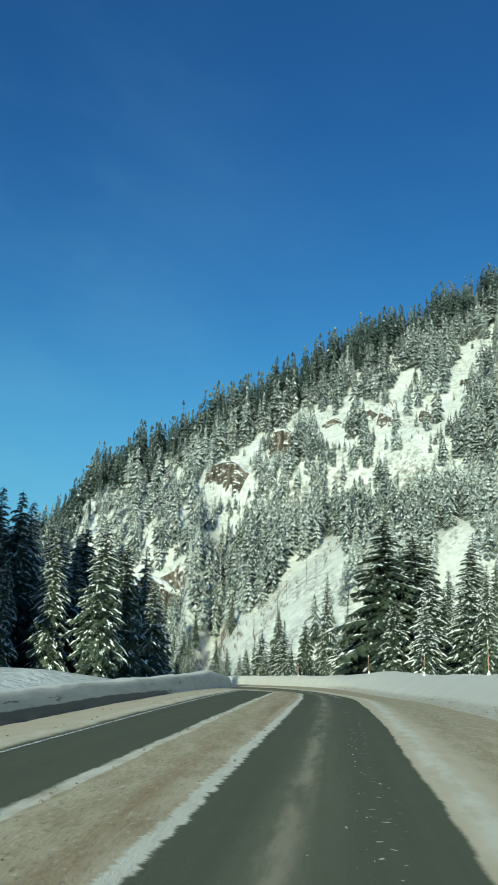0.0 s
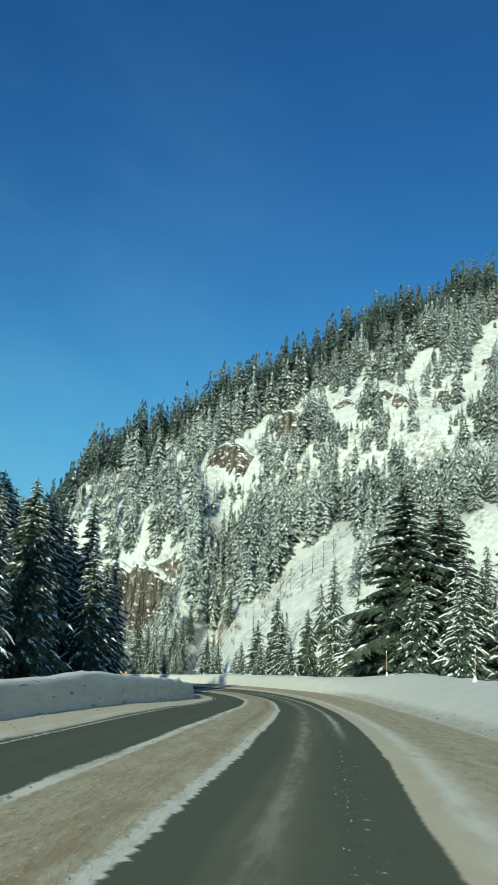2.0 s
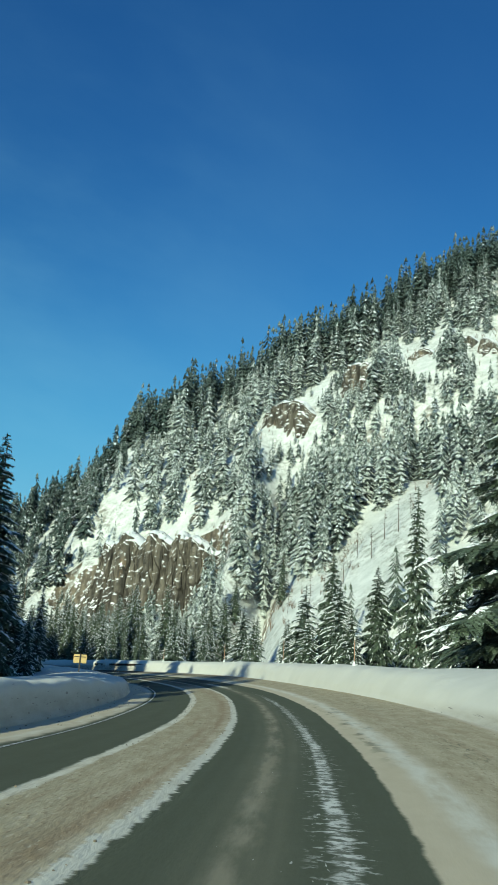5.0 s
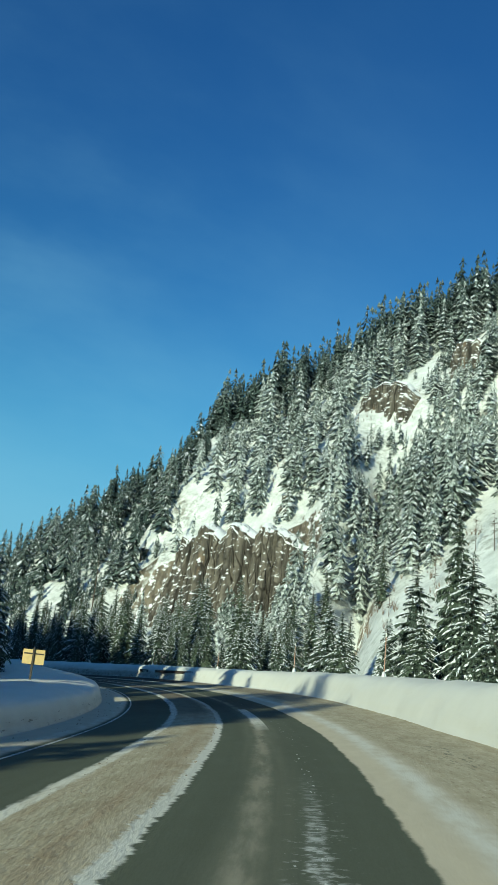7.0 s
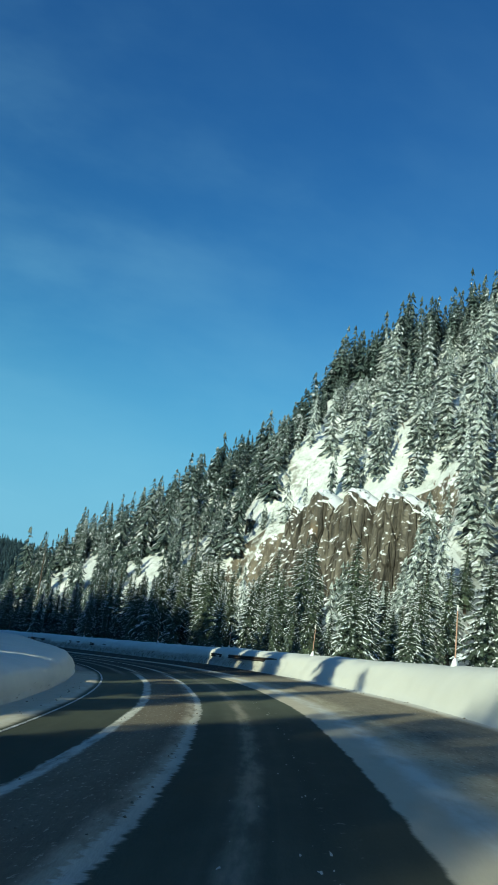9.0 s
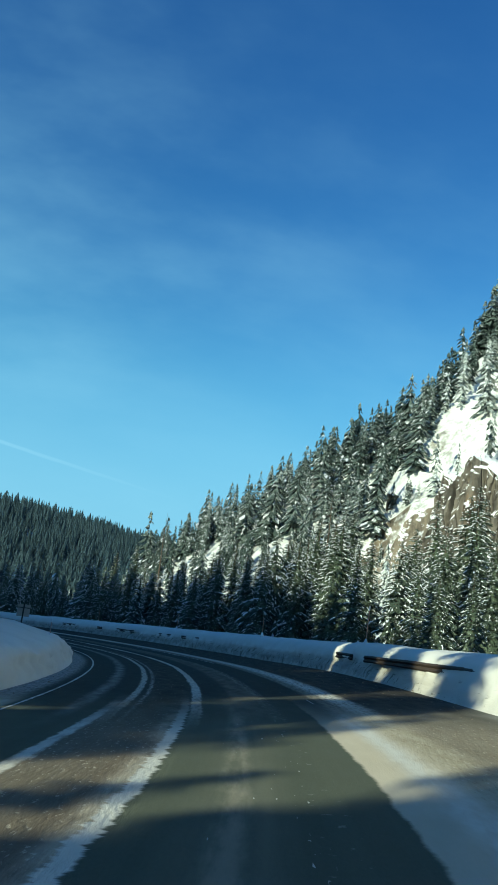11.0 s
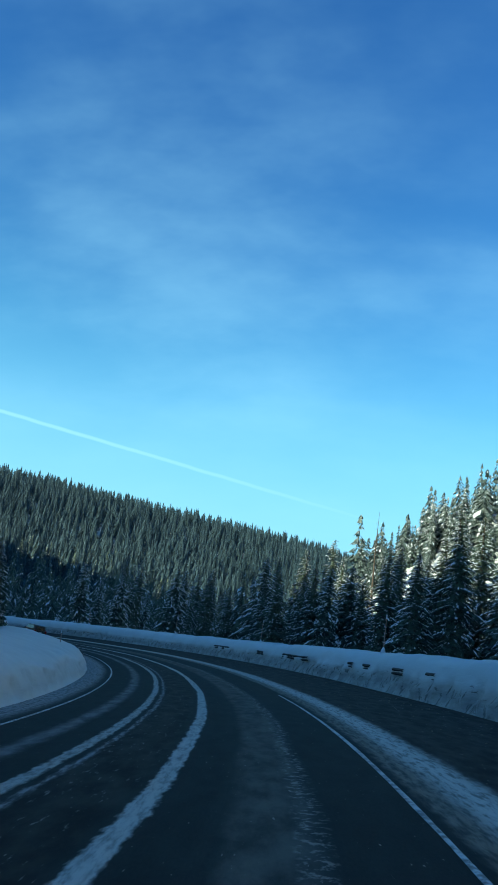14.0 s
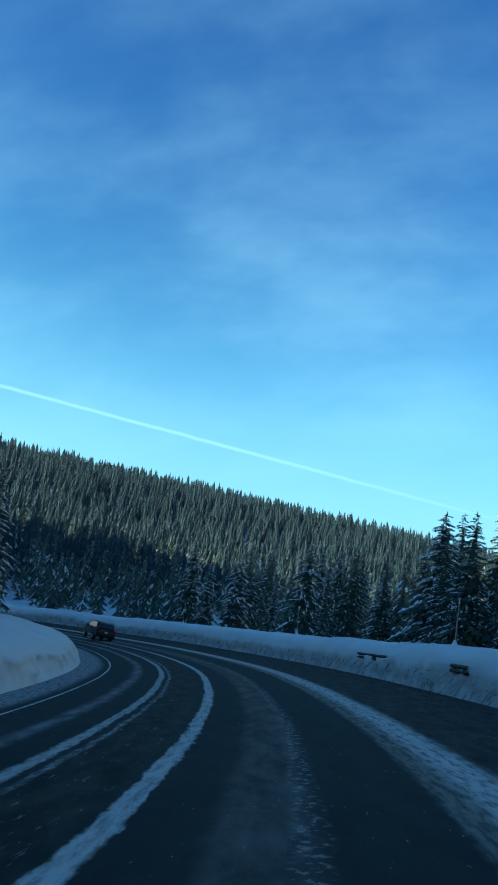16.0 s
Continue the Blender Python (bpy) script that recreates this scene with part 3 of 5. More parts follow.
def land(x, y):
    """Height of the ground."""
    x, y = np.asarray(x, float), np.asarray(y, float)
    s, d, zr = to_road(x, y)
    s, d, zr = (a.reshape(x.shape) for a in (s, d, zr))
    cross = road_bank(s) * np.clip(d, -14, 14)
    near = ease(np.abs(d), 11.0, 15.5)
    valley = zr - cross - 0.9 * (1 - near) + 0.35 * near + near * 0.5 * fbm(x, y, 14, 3)
    valley = valley - ease(-d, 22, 60) * 2.0
    # wooded rise on the inside of the bend, out of view, added to shade the road
    valley = valley + ease(d, 26, 150) * (58 + 48 * ease(-x, 112, 262)) * ease(y, -350, -40) * (1 - ease(y - 250 + 0.2 * (x + 71), -135, -12)) * ease(-x, 26, 88) * (1 - ease(-x, 450, 800))
    # the mountain: one steep flank under a ridge that falls to the left
    u = 0.54 * x + 0.84 * y
    flank = 0.88 * (u - 213) + 4.0 * fbm(x, y, 38, 5) + 2.6 * fbm(x * 1.0, y * 1.3, 13, 6, 5, 0.6)
    flank = flank - 17 * ease(-x, 80, 100)
    flank = flank - 38 * ease(x, -27, -2) * (1 - ease(u, 292, 324))
    span = ease(x, -96, -84) * (1 - ease(x, -34, -22))
    front = np.minimum(flank, 0.22 * (u - 213) + 1.2 * fbm(x, y, 8, 8))
    off = y - cliff_face_y(x)
    flank = flank - 11 * span * (1 - ease(off, 7, 25))
    face = ease(off, -1.0, 2.5)
    flank = flank * (1 - span) + span * (front * (1 - face) + flank * face)
    ridge = np.interp(x, RIDGE_X, RIDGE_Z) + 3 * fbm(x, y, 60, 7)
    ridge = ridge - 0.12 * np.maximum(0, u - ridge / 0.88 - 213)
    mount = np.minimum(flank, ridge)
    # a lower spur in front of the flank, with the snow chute down its side
    spur = np.minimum(13 + 0.82 * x + 0.55 * (y - 263), 47 + 0.25 * (x - 28) + 0.2 * (y - 285)) - 0.5 * np.maximum(0, 236 - y)
    spur = (spur + 1.6 * fbm(x, y, 15, 12) + 0.7 * fbm(x, y, 5, 13)) * ease(x, -16, -4) - 30 * ease(x, 150, 260)
    mount = np.maximum(mount, spur)
    mount = np.where(mount > 0, mount, mount * 0.0)
    # the far wooded hill
    q = 0.894 * (x + 1100) - 0.447 * (y - 300)
    along = 0.447 * (x + 1100) + 0.894 * (y - 300)
    top = np.interp(along, (-1500, -300, 0, 450, 900, 1500, 2200), (200, 172, 146, 106, 64, 26, 0))
    hill = top * (1 - ease(q, 0, 720)) * (1 - 0.6 * ease(-q, 0, 900)) + 7 * fbm(x, y, 130, 9) * (1 - ease(q, 450, 700))
    far = ease(np.hypot(x + 60, y - 200), 900, 2600)
    return np.where(mount > 0, valley * (1 - ease(mount, 0, 12)) + mount, valley) + np.maximum(hill, 0) * (1 - far * 0.2)


def axis(lo, hi, fine_lo, fine_hi, step, grow=1.22):
    mid = list(np.arange(fine_lo, fine_hi + step, step))
    a, g = mid[0], step
    while a > lo:
        g *= grow
        a -= g
        mid.insert(0, a)
    a, g = mid[-1], step
    while a < hi:
        g *= grow
        a += g
        mid.append(a)
    return np.array(mid)


def grid_quads(ni, nj):
    i, j = np.meshgrid(np.arange(ni - 1), np.arange(nj - 1), indexing="ij")
    a = (i * nj + j).ravel()
    return np.stack([a, a + nj, a + nj + 1, a + 1], 1)


def make_ground():
    xs, ys = axis(-4200, 4200, -240, 190, 3.4), axis(-3000, 4200, -40, 520, 3.4)
    gx, gy = np.meshgrid(xs, ys, indexing="ij")
    gz = land(gx, gy)
    me = mesh_from("ground", np.stack([gx, gy, gz], -1).reshape(-1, 3), grid_quads(len(xs), len(ys)), [GROUND], smooth=True)
    return tagged(new("ground", me), "snow covered valley floor and steep mountain side", "ground", kind="structure")


make_ground()


def strip(s_vals, profile):
    """Sheet over the road's line; profile(s) gives arrays of d and height, one row per s."""
    rows = [profile(s) for s in s_vals]
    dd, up = np.array([r[0] for r in rows]), np.array([r[1] for r in rows])
    ss = np.repeat(s_vals[:, None], dd.shape[1], 1)
    return on_road(ss, dd, up), ss, dd, up


def add_float(me, name, values):
    me.attributes.new(name, "FLOAT", "POINT").data.foreach_set("value", np.asarray(values, np.float32).ravel())


def make_road():
    s_vals = np.arange(-70, S_MAX, 0.5)
    d_vals = np.r_[np.arange(9.4, 6.0, -0.4), np.arange(6.0, -6.4, -0.155), np.arange(-6.4, -9.6, -0.4)]
    ss, dd = np.meshgrid(s_vals, d_vals, indexing="ij")
    wav = dd + 0.2 * fbm(ss, dd * 2, 6, 21)
    early = 1 - ease(ss, 190, 208)
    crust = early * (ease(wav, 1.58, 1.95) * (1 - ease(wav, 3.3, 3.58)) + ease(-wav, 1.2, 1.65) + ease(wav, 5.65, 6.0)) * 0.035
    late = (1 - early) * (ease(wav, 1.24, 1.36) * (1 - ease(wav, 1.5, 1.64)) + ease(wav, 3.02, 3.17) * (1 - ease(wav, 3.26, 3.4))) * 0.02
    lumps = 0.012 * early * fbm(ss * 3, dd * 3, 1.0, 22) * (crust > 0.01)
    pts = on_road(ss, dd, crust + late + lumps)
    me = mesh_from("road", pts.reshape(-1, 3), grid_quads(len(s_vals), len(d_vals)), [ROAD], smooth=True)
    add_float(me, "along", ss)
    add_float(me, "across", dd)
    return tagged(new("road", me), "winter highway, dark wheel tracks between sanded packed snow", "road", kind="structure")


make_road()


def line_strip(name, label, s0, s1, d_of, width, lift=0.02):
    s_vals = np.arange(s0, s1, 0.6)
    d = np.array([d_of(s) for s in s_vals])
    wide = width * (1 + 0.25 * fbm(s_vals, s_vals * 0, 2.0, 31))
    dd = np.stack([d + wide / 2, d + wide / 6, d - wide / 6, d - wide / 2], 1)
    up = np.full(dd.shape, lift) - np.array([[0.006, 0, 0, 0.006]])
    pts = on_road(np.repeat(s_vals[:, None], 4, 1), dd, up)
    me = mesh_from(name, pts.reshape(-1, 3), grid_quads(len(s_vals), 4), [PAINT])
    return tagged(new(name, me), label, "road marking", kind="structure")


line_strip("edge_line", "worn white edge line beside the oncoming lane", -60, 430, lambda s: 5.51 + 0.07 * float(ease(s, 180, 215)), 0.085, 0.014)
for s0, s1 in ((189, 203), (231, 264.5)):
    line_strip("edge_line", "worn white edge line of the driving lane", s0, s1, lambda s: -1.72, 0.075, 0.010)


def bank_right(s):
    """Profile of the ploughed bank beyond the right shoulder."""
    soft = 1 - float(ease(s, 95, 125))
    top = 1.35 + 0.3 * float(ease(s, 195, 250)) + 0.7 * soft
    base = float(np.interp(s, (60, 107, 120, 136, 150, 175, 200, 225), (-5.7, -5.6, -5.1, -4.75, -5.1, -5.9, -6.1, -7.0)))
    d = np.array([0.3, 0.0, -0.10, -0.22, -0.34, -0.48, -0.64, -0.85, -1.1, -1.5, -2.1, -3.0, -4.4, -6.2, -7.6])
    h = np.array([-0.10, 0.02, 0.22, 0.42, 0.58, 0.74, 0.86, 0.95, 0.99, 1.0, 0.98, 0.93, 0.78, 0.45, -0.5])
    flat = np.array([-0.10, 0.02, 0.03, 0.07, 0.11, 0.16, 0.22, 0.30, 0.39, 0.50, 0.66, 0.85, 1.0, 0.85, -0.5])
    wide = d * (1 + 0.15 * soft)
    return base + wide, top * (h * (1 - soft) + flat * soft)


def bank_left(s):
    top = 0.70 + 0.34 * float(ease(s, 35, 60)) + 0.16 * float(ease(s, 62, 112)) + 0.05 * float(ease(s, 125, 150)) + 0.3 * float(ease(s, 180, 215))
    base = 7.15 - 0.3 * float(ease(s, 180, 220)) + 0.4 * float(ease(s, 225, 290))
    hill = 0.75 * float(ease(s, 95, 135)) + 0.25 * float(ease(s, 190, 230))
    d = np.array([-0.3, 0.0, 0.07, 0.14, 0.22, 0.32, 0.46, 0.66, 0.95, 1.4, 2.1, 3.2, 4.8, 6.6, 8.2])
    h = np.array([-0.10, 0.02, 0.26, 0.55, 0.82, 0.94, 0.98, 1.0, 1.0, 0.99, 0.97, 0.92, 0.75, 0.42, -0.5])
    thin = np.array([-0.10, 0.02, 0.26, 0.55, 0.82, 0.94, 0.98, 0.98, 0.93, 0.80, 0.55, 0.28, 0.02, -0.25, -0.5])
    h = h + (thin - h) * (1 - float(ease(s, 62, 98)))
    rise = float(ease(s, 138, 185))
    g0 = np.array([-0.10, 0.05, 0.20, 0.34, 0.46, 0.54, 0.60, 0.66, 0.72, 0.80, 0.90, 1.02, 1.10, 1.0, -0.5])
    g1 = np.array([-0.10, 0.05, 0.20, 0.34, 0.46, 0.56, 0.66, 0.76, 0.86, 0.98, 1.14, 1.38, 1.55, 1.3, -0.5])
    g = g0 * (1 - rise) + g1 * rise
    return base + d * (1 + 0.2 * hill), top * (h * (1 - hill) + g * hill)


def make_bank(name, label, s0, s1, prof, seed):
    s_vals = np.r_[np.arange(s0, 185, 0.45), np.arange(185, s1, 0.28)]
    _, ss, dd, up = strip(s_vals, prof)
    rough = np.clip(up, 0, 1.0)
    lump = 0.09 * fbm(ss, up * 5, 2.6, seed) + 0.11 * ease(ss, 170, 215) * fbm(ss * 0.8, up * 7, 0.8, seed + 1) + 0.08 * fbm(ss, dd, 9, seed + 2)
    col = np.arange(dd.shape[1])[None, :]
    lump = lump * np.where((col > 1) & (col < dd.shape[1] - 1), 1.0, 0.15)
    side = np.sign(dd)
    lip = 0.05 * fbm(ss * 1.6, dd * 4 + up * 9, 1.0, seed + 5) * ((col > 3) & (col < 10))
    late = ease(ss, 185, 215) * (1 - ease(up, 0.62, 0.95)) * ((col > 1) & (col < 9))
    ribs = 0.16 * fbm(ss, up * 0.6, 0.7, seed + 8) + 0.07 * fbm(ss, up, 0.35, seed + 9)
    undercut = 0.13 * np.exp(-((up - 0.62) / 0.16) ** 2) * (0.6 + fbm(ss, 0 * ss, 3.0, seed + 10)) * late
    pts = on_road(ss, dd + side * (lump * (up < 0.9) * 0.9 + lip + late * ribs + undercut), up + lump * rough * 0.8 + lip * rough)
    low = (1 - np.clip(up / 0.9, 0, 1)) * (0.3 + 0.55 * ease(ss, 190, 230) if seed == 41 else 0.95 - 0.05 * ease(ss, 80, 130) + 0.2 * ease(ss, 190, 230))
    # dirt low on the face, plus an overall darker tone for the shaded stretch
    low = low + (0.16 + 0.75 * (1 - ease(up, 0.55, 0.95)) * (col < 9)) * ease(ss, 190, 225)
    if seed != 41:
        low = low * (1 - 0.92 * ease(ss, 175, 205))
        # steep inner face darkened as shade, on top of its dirt
        low = low + 0.55 * (col < 6) * (1 - ease(ss, 85, 130))
    else:
        low = np.maximum(low, (1 - ease(up, 0.05, 0.75)) * (1 - ease(ss, 95, 125)))
    tarry = (1 - ease(ss, 24, 52)) * (1 - ease(up, 0.26, 0.40)) if seed != 41 else 0 * up
    me = mesh_from(name, pts.reshape(-1, 3), grid_quads(len(s_vals), dd.shape[1]), [BANK], smooth=True)
    add_float(me, "low", low)
    add_float(me, "tarry", tarry)
    add_float(me, "along", ss)
    add_float(me, "rise", up + 0.5 * np.abs(dd))
    return tagged(new(name, me), label, "snow bank", kind="structure")


make_bank("snow_bank", "long ploughed snow bank along the outer shoulder", -60, S_MAX - 2, bank_right, 41)
make_bank("snow_bank", "ploughed snow bank along the inside of the bend", -60, S_MAX - 2, bank_left, 51)


# ---- rock faces ----
def rock_face(label, x, y, width, height, facing, sink=2.0, seed=1, lean=0.18, col=2.6, fall=0.42, slope=0.0):
    """An outcrop of upright columns with ledges, facing the given angle (degrees, 0 is -y, positive turns to -x)."""
    rng = np.random.default_rng(seed)
    step = 0.45 if width > 30 else 0.5
    na, nb = int(width / step) + 1, int((height + sink) / step) + 1
    a = np.linspace(-width / 2, width / 2, na)
    b = np.linspace(-sink, height, nb)
    edges = np.cumsum(rng.uniform(0.5, 1.5, 80) * col) - width / 2 - 3
    colno = np.searchsorted(edges, a)
    depth = np.zeros((na, nb))
    for c in np.unique(colno):
        sel = colno == c
        ledge = np.cumsum(rng.uniform(0.4, 1.6, 40) * 4.2) - sink - 2
        off = rng.uniform(-1.5, 1.5) + np.cumsum(rng.uniform(-0.4, 0.7, 41)) * 0.5
        depth[sel] += off[np.searchsorted(ledge, b)][None, :]
        rim = np.minimum(a[sel] - a[sel].min(), a[sel].max() - a[sel])
        depth[sel] += rng.uniform(0.3, 1.5) * np.exp(-rim / 0.35)[:, None]
    aa, bb = np.meshgrid(a, b, indexing="ij")
    depth += 0.55 * fbm(aa + seed * 31, bb, 3.0, seed) + 0.25 * fbm(aa, bb + seed * 17, 0.9, seed + 3) + lean * (bb + sink)
    frac = np.abs(aa) / (width / 2)
    depth += 5.5 * ease(frac, 0.62, 1.0) ** 2 * (0.6 + 0.4 * height / 20)
    depth += slope * ease(-aa / (width / 2), 0.0, 1.0) * (bb + sink) / (height + sink)
    top = height * (1 - fall * ease(frac, 0.35, 1.0)) + (3.4 if width > 30 else 1.6) * fbm(a + seed * 7, a * 0, 6.0, seed + 5)[:, None] * np.ones((1, nb))
    scale = (top + sink) / (height + sink)
    zz = -sink + (bb + sink) * scale
    pts = np.stack([aa + 0.15 * fbm(aa, bb, 1.2, seed + 9), depth, zz], -1)
    back = np.stack([np.stack([a, depth[:, -1] + k, zz[:, -1] + up], -1) for k, up in ((1.2, 0.35), (3.5, 0.5), (7.0, -0.4), (10.0, -3.5))], 1)
    pts = np.concatenate([pts, back], 1)
    nb += 4
    side = [np.stack([np.full(nb, pts[k, :, 0].mean() + e * 0.5), np.full(nb, 10.0), pts[k, :, 2] - 0.5], -1)[None] for k, e in ((0, -1), (-1, 1))]
    pts = np.concatenate([side[0], pts, side[1]], 0)
    ob = new("rock_outcrop")
    part("rock_wall", mesh_from("rock_wall", pts.reshape(-1, 3), grid_quads(na + 2, nb), [ROCK]), ob)
    crest = pts[1:-1, -5:].copy()
    puff = np.array([0.12, 0.75, 1.0, 0.9, 0.2])[None, :] * (0.75 + 0.35 * fbm(a + seed * 3, a * 0, 3.0, seed + 11)[:, None])
    crest[:, :, 2] += puff * min(1.3, 0.3 + height / 25)
    crest[:, 0, 1] -= 0.25 + 0.25 * fbm(a, a * 0, 1.5, seed + 12)
    crest[:, 0, 2] -= 0.6 + 1.6 * np.maximum(0, fbm(a + 50, a * 0, 2.5, seed + 13)) * min(1.5, height / 15)
    part("snow_cap", mesh_from("snow_cap", crest.reshape(-1, 3), grid_quads(na, 5), [LEDGE_SNOW], smooth=True), ob, "thick snow lying on the crest")
    turn = Matrix.Rotation(-radians(facing), 4, "Z")
    foot = float(land(np.array([x]), np.array([y]))[0])
    ob.matrix_world = Matrix.Translation((x, y, foot)) @ turn
    return tagged(ob, label, "rock face", "rock outcrops on the mountain")


rock_face("tall brown basalt cliff streaked with snow on its ledges", -57, 341.0, 76, 29, 24, seed=3, lean=0.06, col=3.0, fall=0.16, slope=14.0)
rock_face("broad brown rock outcrop capped with snow", -16, 383, 25, 14, 30, seed=5, lean=0.2)
rock_face("narrow reddish brown rock pillar under a snowy ledge", 10, 389, 15, 14, 28, seed=8, lean=0.2)
OUTCROPS = [(56, 364, 10, 9), (74, 362, 8, 7), (50, 376, 9, 5), (34, 384, 14, 5), (-42, 352, 9, 6), (-66, 396, 10, 4), (112, 392, 14, 6), (96, 372, 9, 5)]
for k, (x, y, w, h) in enumerate(OUTCROPS):
    rock_face("weathered rock outcrop half buried in snow", x, y, w, h, 30, seed=20 + k, lean=0.32, col=1.8)


# ---- trees ----
def conifer(rng, h, r, whorls, per, twigs, snow, bare):
    """Arrays (verts, tris) of needles and of snow for a fir of height h and widest radius r."""
    gv, gt, sv, st = [], [], [], []

    def tri(vs, ts, *pts):
        k = len(vs)
        vs.extend(pts)
        for i in range(1, len(pts) - 1):
            ts.append((k, k + i, k + i + 1))

    for w in range(whorls):
        f = (w + rng.uniform(-0.3, 0.3)) / whorls
        f = min(max(f, 0.0), 0.985)
        z0 = h * (bare + (1 - bare) * (1 - (1 - f) ** 1.22))
        big = r * ((1 - f) ** 0.95) * rng.uniform(0.82, 1.12) * (0.72 + 0.28 * min(1, f * 7)) + 0.012 * h
        turn = rng.uniform(0, 6.28)
        for b in range(per):
            az = turn + (b + rng.uniform(-0.3, 0.3)) * 6.283 / per
            length = big * rng.uniform(0.62, 1.15)
            ca, sa = math.cos(az), math.sin(az)
            droop = rng.uniform(0.2, 0.55) * (1.1 - 0.6 * f)
            zb = z0 + rng.uniform(-0.4, 0.4) * h / whorls

            def at(t, side=0.0, dz=0.0):
                rad = length * t
                zz = zb + length * (0.16 * t - (droop + 0.16) * t * t) + dz
                return (ca * rad - sa * side, sa * rad + ca * side, zz)

            wide = length * 0.36
            tri(gv, gt, at(0.0, 0.06 * length), at(1.0), at(0.0, -0.06 * length))
            for k in range(twigs):
                t = 0.14 + 0.76 * (k + rng.uniform(0, 0.6)) / twigs
                for sd in (-1, 1):
                    reach = wide * (1.25 - 0.85 * t) * rng.uniform(0.6, 1.3)
                    dz = -rng.uniform(0.10, 0.50) * reach * 1.6
                    half = 0.46 / twigs + 0.04
                    tri(gv, gt, at(t - half), at(t + half), at(t + 0.16, sd * reach, dz))
                for _ in range(2):
                    tri(gv, gt, at(t - 0.10), at(t + 0.12), at(t + 0.06, rng.uniform(-0.5, 0.5) * wide, -rng.uniform(0.25, 0.6) * wide - 0.05 * length))
            for _ in range(9):
                if rng.random() > snow * (0.45 + 0.75 * min(1.0, 1.5 * f)):
                    continue
                t0, sw = rng.uniform(0.25, 0.92), wide * rng.uniform(0.07, 0.18)
                t1 = t0 + rng.uniform(0.08, 0.24)
                tm, up = 0.5 * (t0 + t1) + 0.04, length * rng.uniform(0.02, 0.05) + 0.02
                k = len(sv)
                mid = rng.uniform(-0.75, 0.75) * wide * (1.1 - t0)
                e = rng.uniform(0.6, 1.3, 4)
                sv.extend([at(t0, mid, 0.0), at(tm - 0.04, mid + sw * e[0], -0.2 * sw), at(t1 + 0.04 * e[1], mid + 0.2 * sw, -0.25 * sw), at(tm - 0.04, mid - sw * e[2], -0.2 * sw), at(tm - 0.03, mid, up * 1.3 * e[3])])
                st.extend([(k, k + 1, k + 4), (k + 1, k + 2, k + 4), (k + 2, k + 3, k + 4), (k + 3, k, k + 4)])
    # leader
    tri(gv, gt, (0.10, 0, h * 0.955), (-0.05, 0.09, h * 0.955), (0, 0, h * 1.01))
    tri(gv, gt, (0, -0.1, h * 0.955), (0.05, 0.09, h * 0.955), (0, 0, h * 1.01))
    k, m, q = len(gv), 7, 0.46 * r
    for i in range(m):
        gv.append((q * math.cos(i * 6.283 / m), q * math.sin(i * 6.283 / m), h * (bare + 0.03)))
    gv.append((0, 0, h * 0.93))
    gt.extend([(k + i, k + (i + 1) % m, k + m) for i in range(m)])
    return (np.array(gv), np.array(gt)), (np.array(sv), np.array(st))


def far_conifer(rng, h, r, tiers=5, per=6):
    gv, gt, sv, st = [], [], [], []
    for w in range(tiers):
        f = w / tiers
        z1, z0 = h * (0.36 + 0.66 * (w + 1) / tiers * 0.97), h * (0.04 + 0.80 * f)
        rad = r * (1 - f) ** 0.9
        turn = rng.uniform(0, 6.28)
        for b in range(per):
            a0 = turn + b * 6.283 / per
            q = rad * rng.uniform(0.75, 1.2)
            k = len(gv)
            gv.extend([(0, 0, min(z1, h)), (q * math.cos(a0), q * math.sin(a0), z0 + rng.uniform(-0.03, 0.05) * h), (q * math.cos(a0 + 0.8), q * math.sin(a0 + 0.8), z0 + rng.uniform(-0.03, 0.05) * h)])
            gt.append((k, k + 1, k + 2))
            if rng.random() < 0.12:
                k, e = len(sv), 1.06
                m = (z0 * 0.55 + z1 * 0.45)
                sv.extend([(0.5 * q * e * math.cos(a0 + 0.2), 0.5 * q * e * math.sin(a0 + 0.2), m), (q * e * math.cos(a0 + 0.1), q * e * math.sin(a0 + 0.1), z0 + 0.03 * h), (q * e * math.cos(a0 + 0.6), q * e * math.sin(a0 + 0.6), z0 + 0.03 * h)])
                st.append((k, k + 1, k + 2))
    return (np.array(gv), np.array(gt)), (np.array(sv), np.array(st))


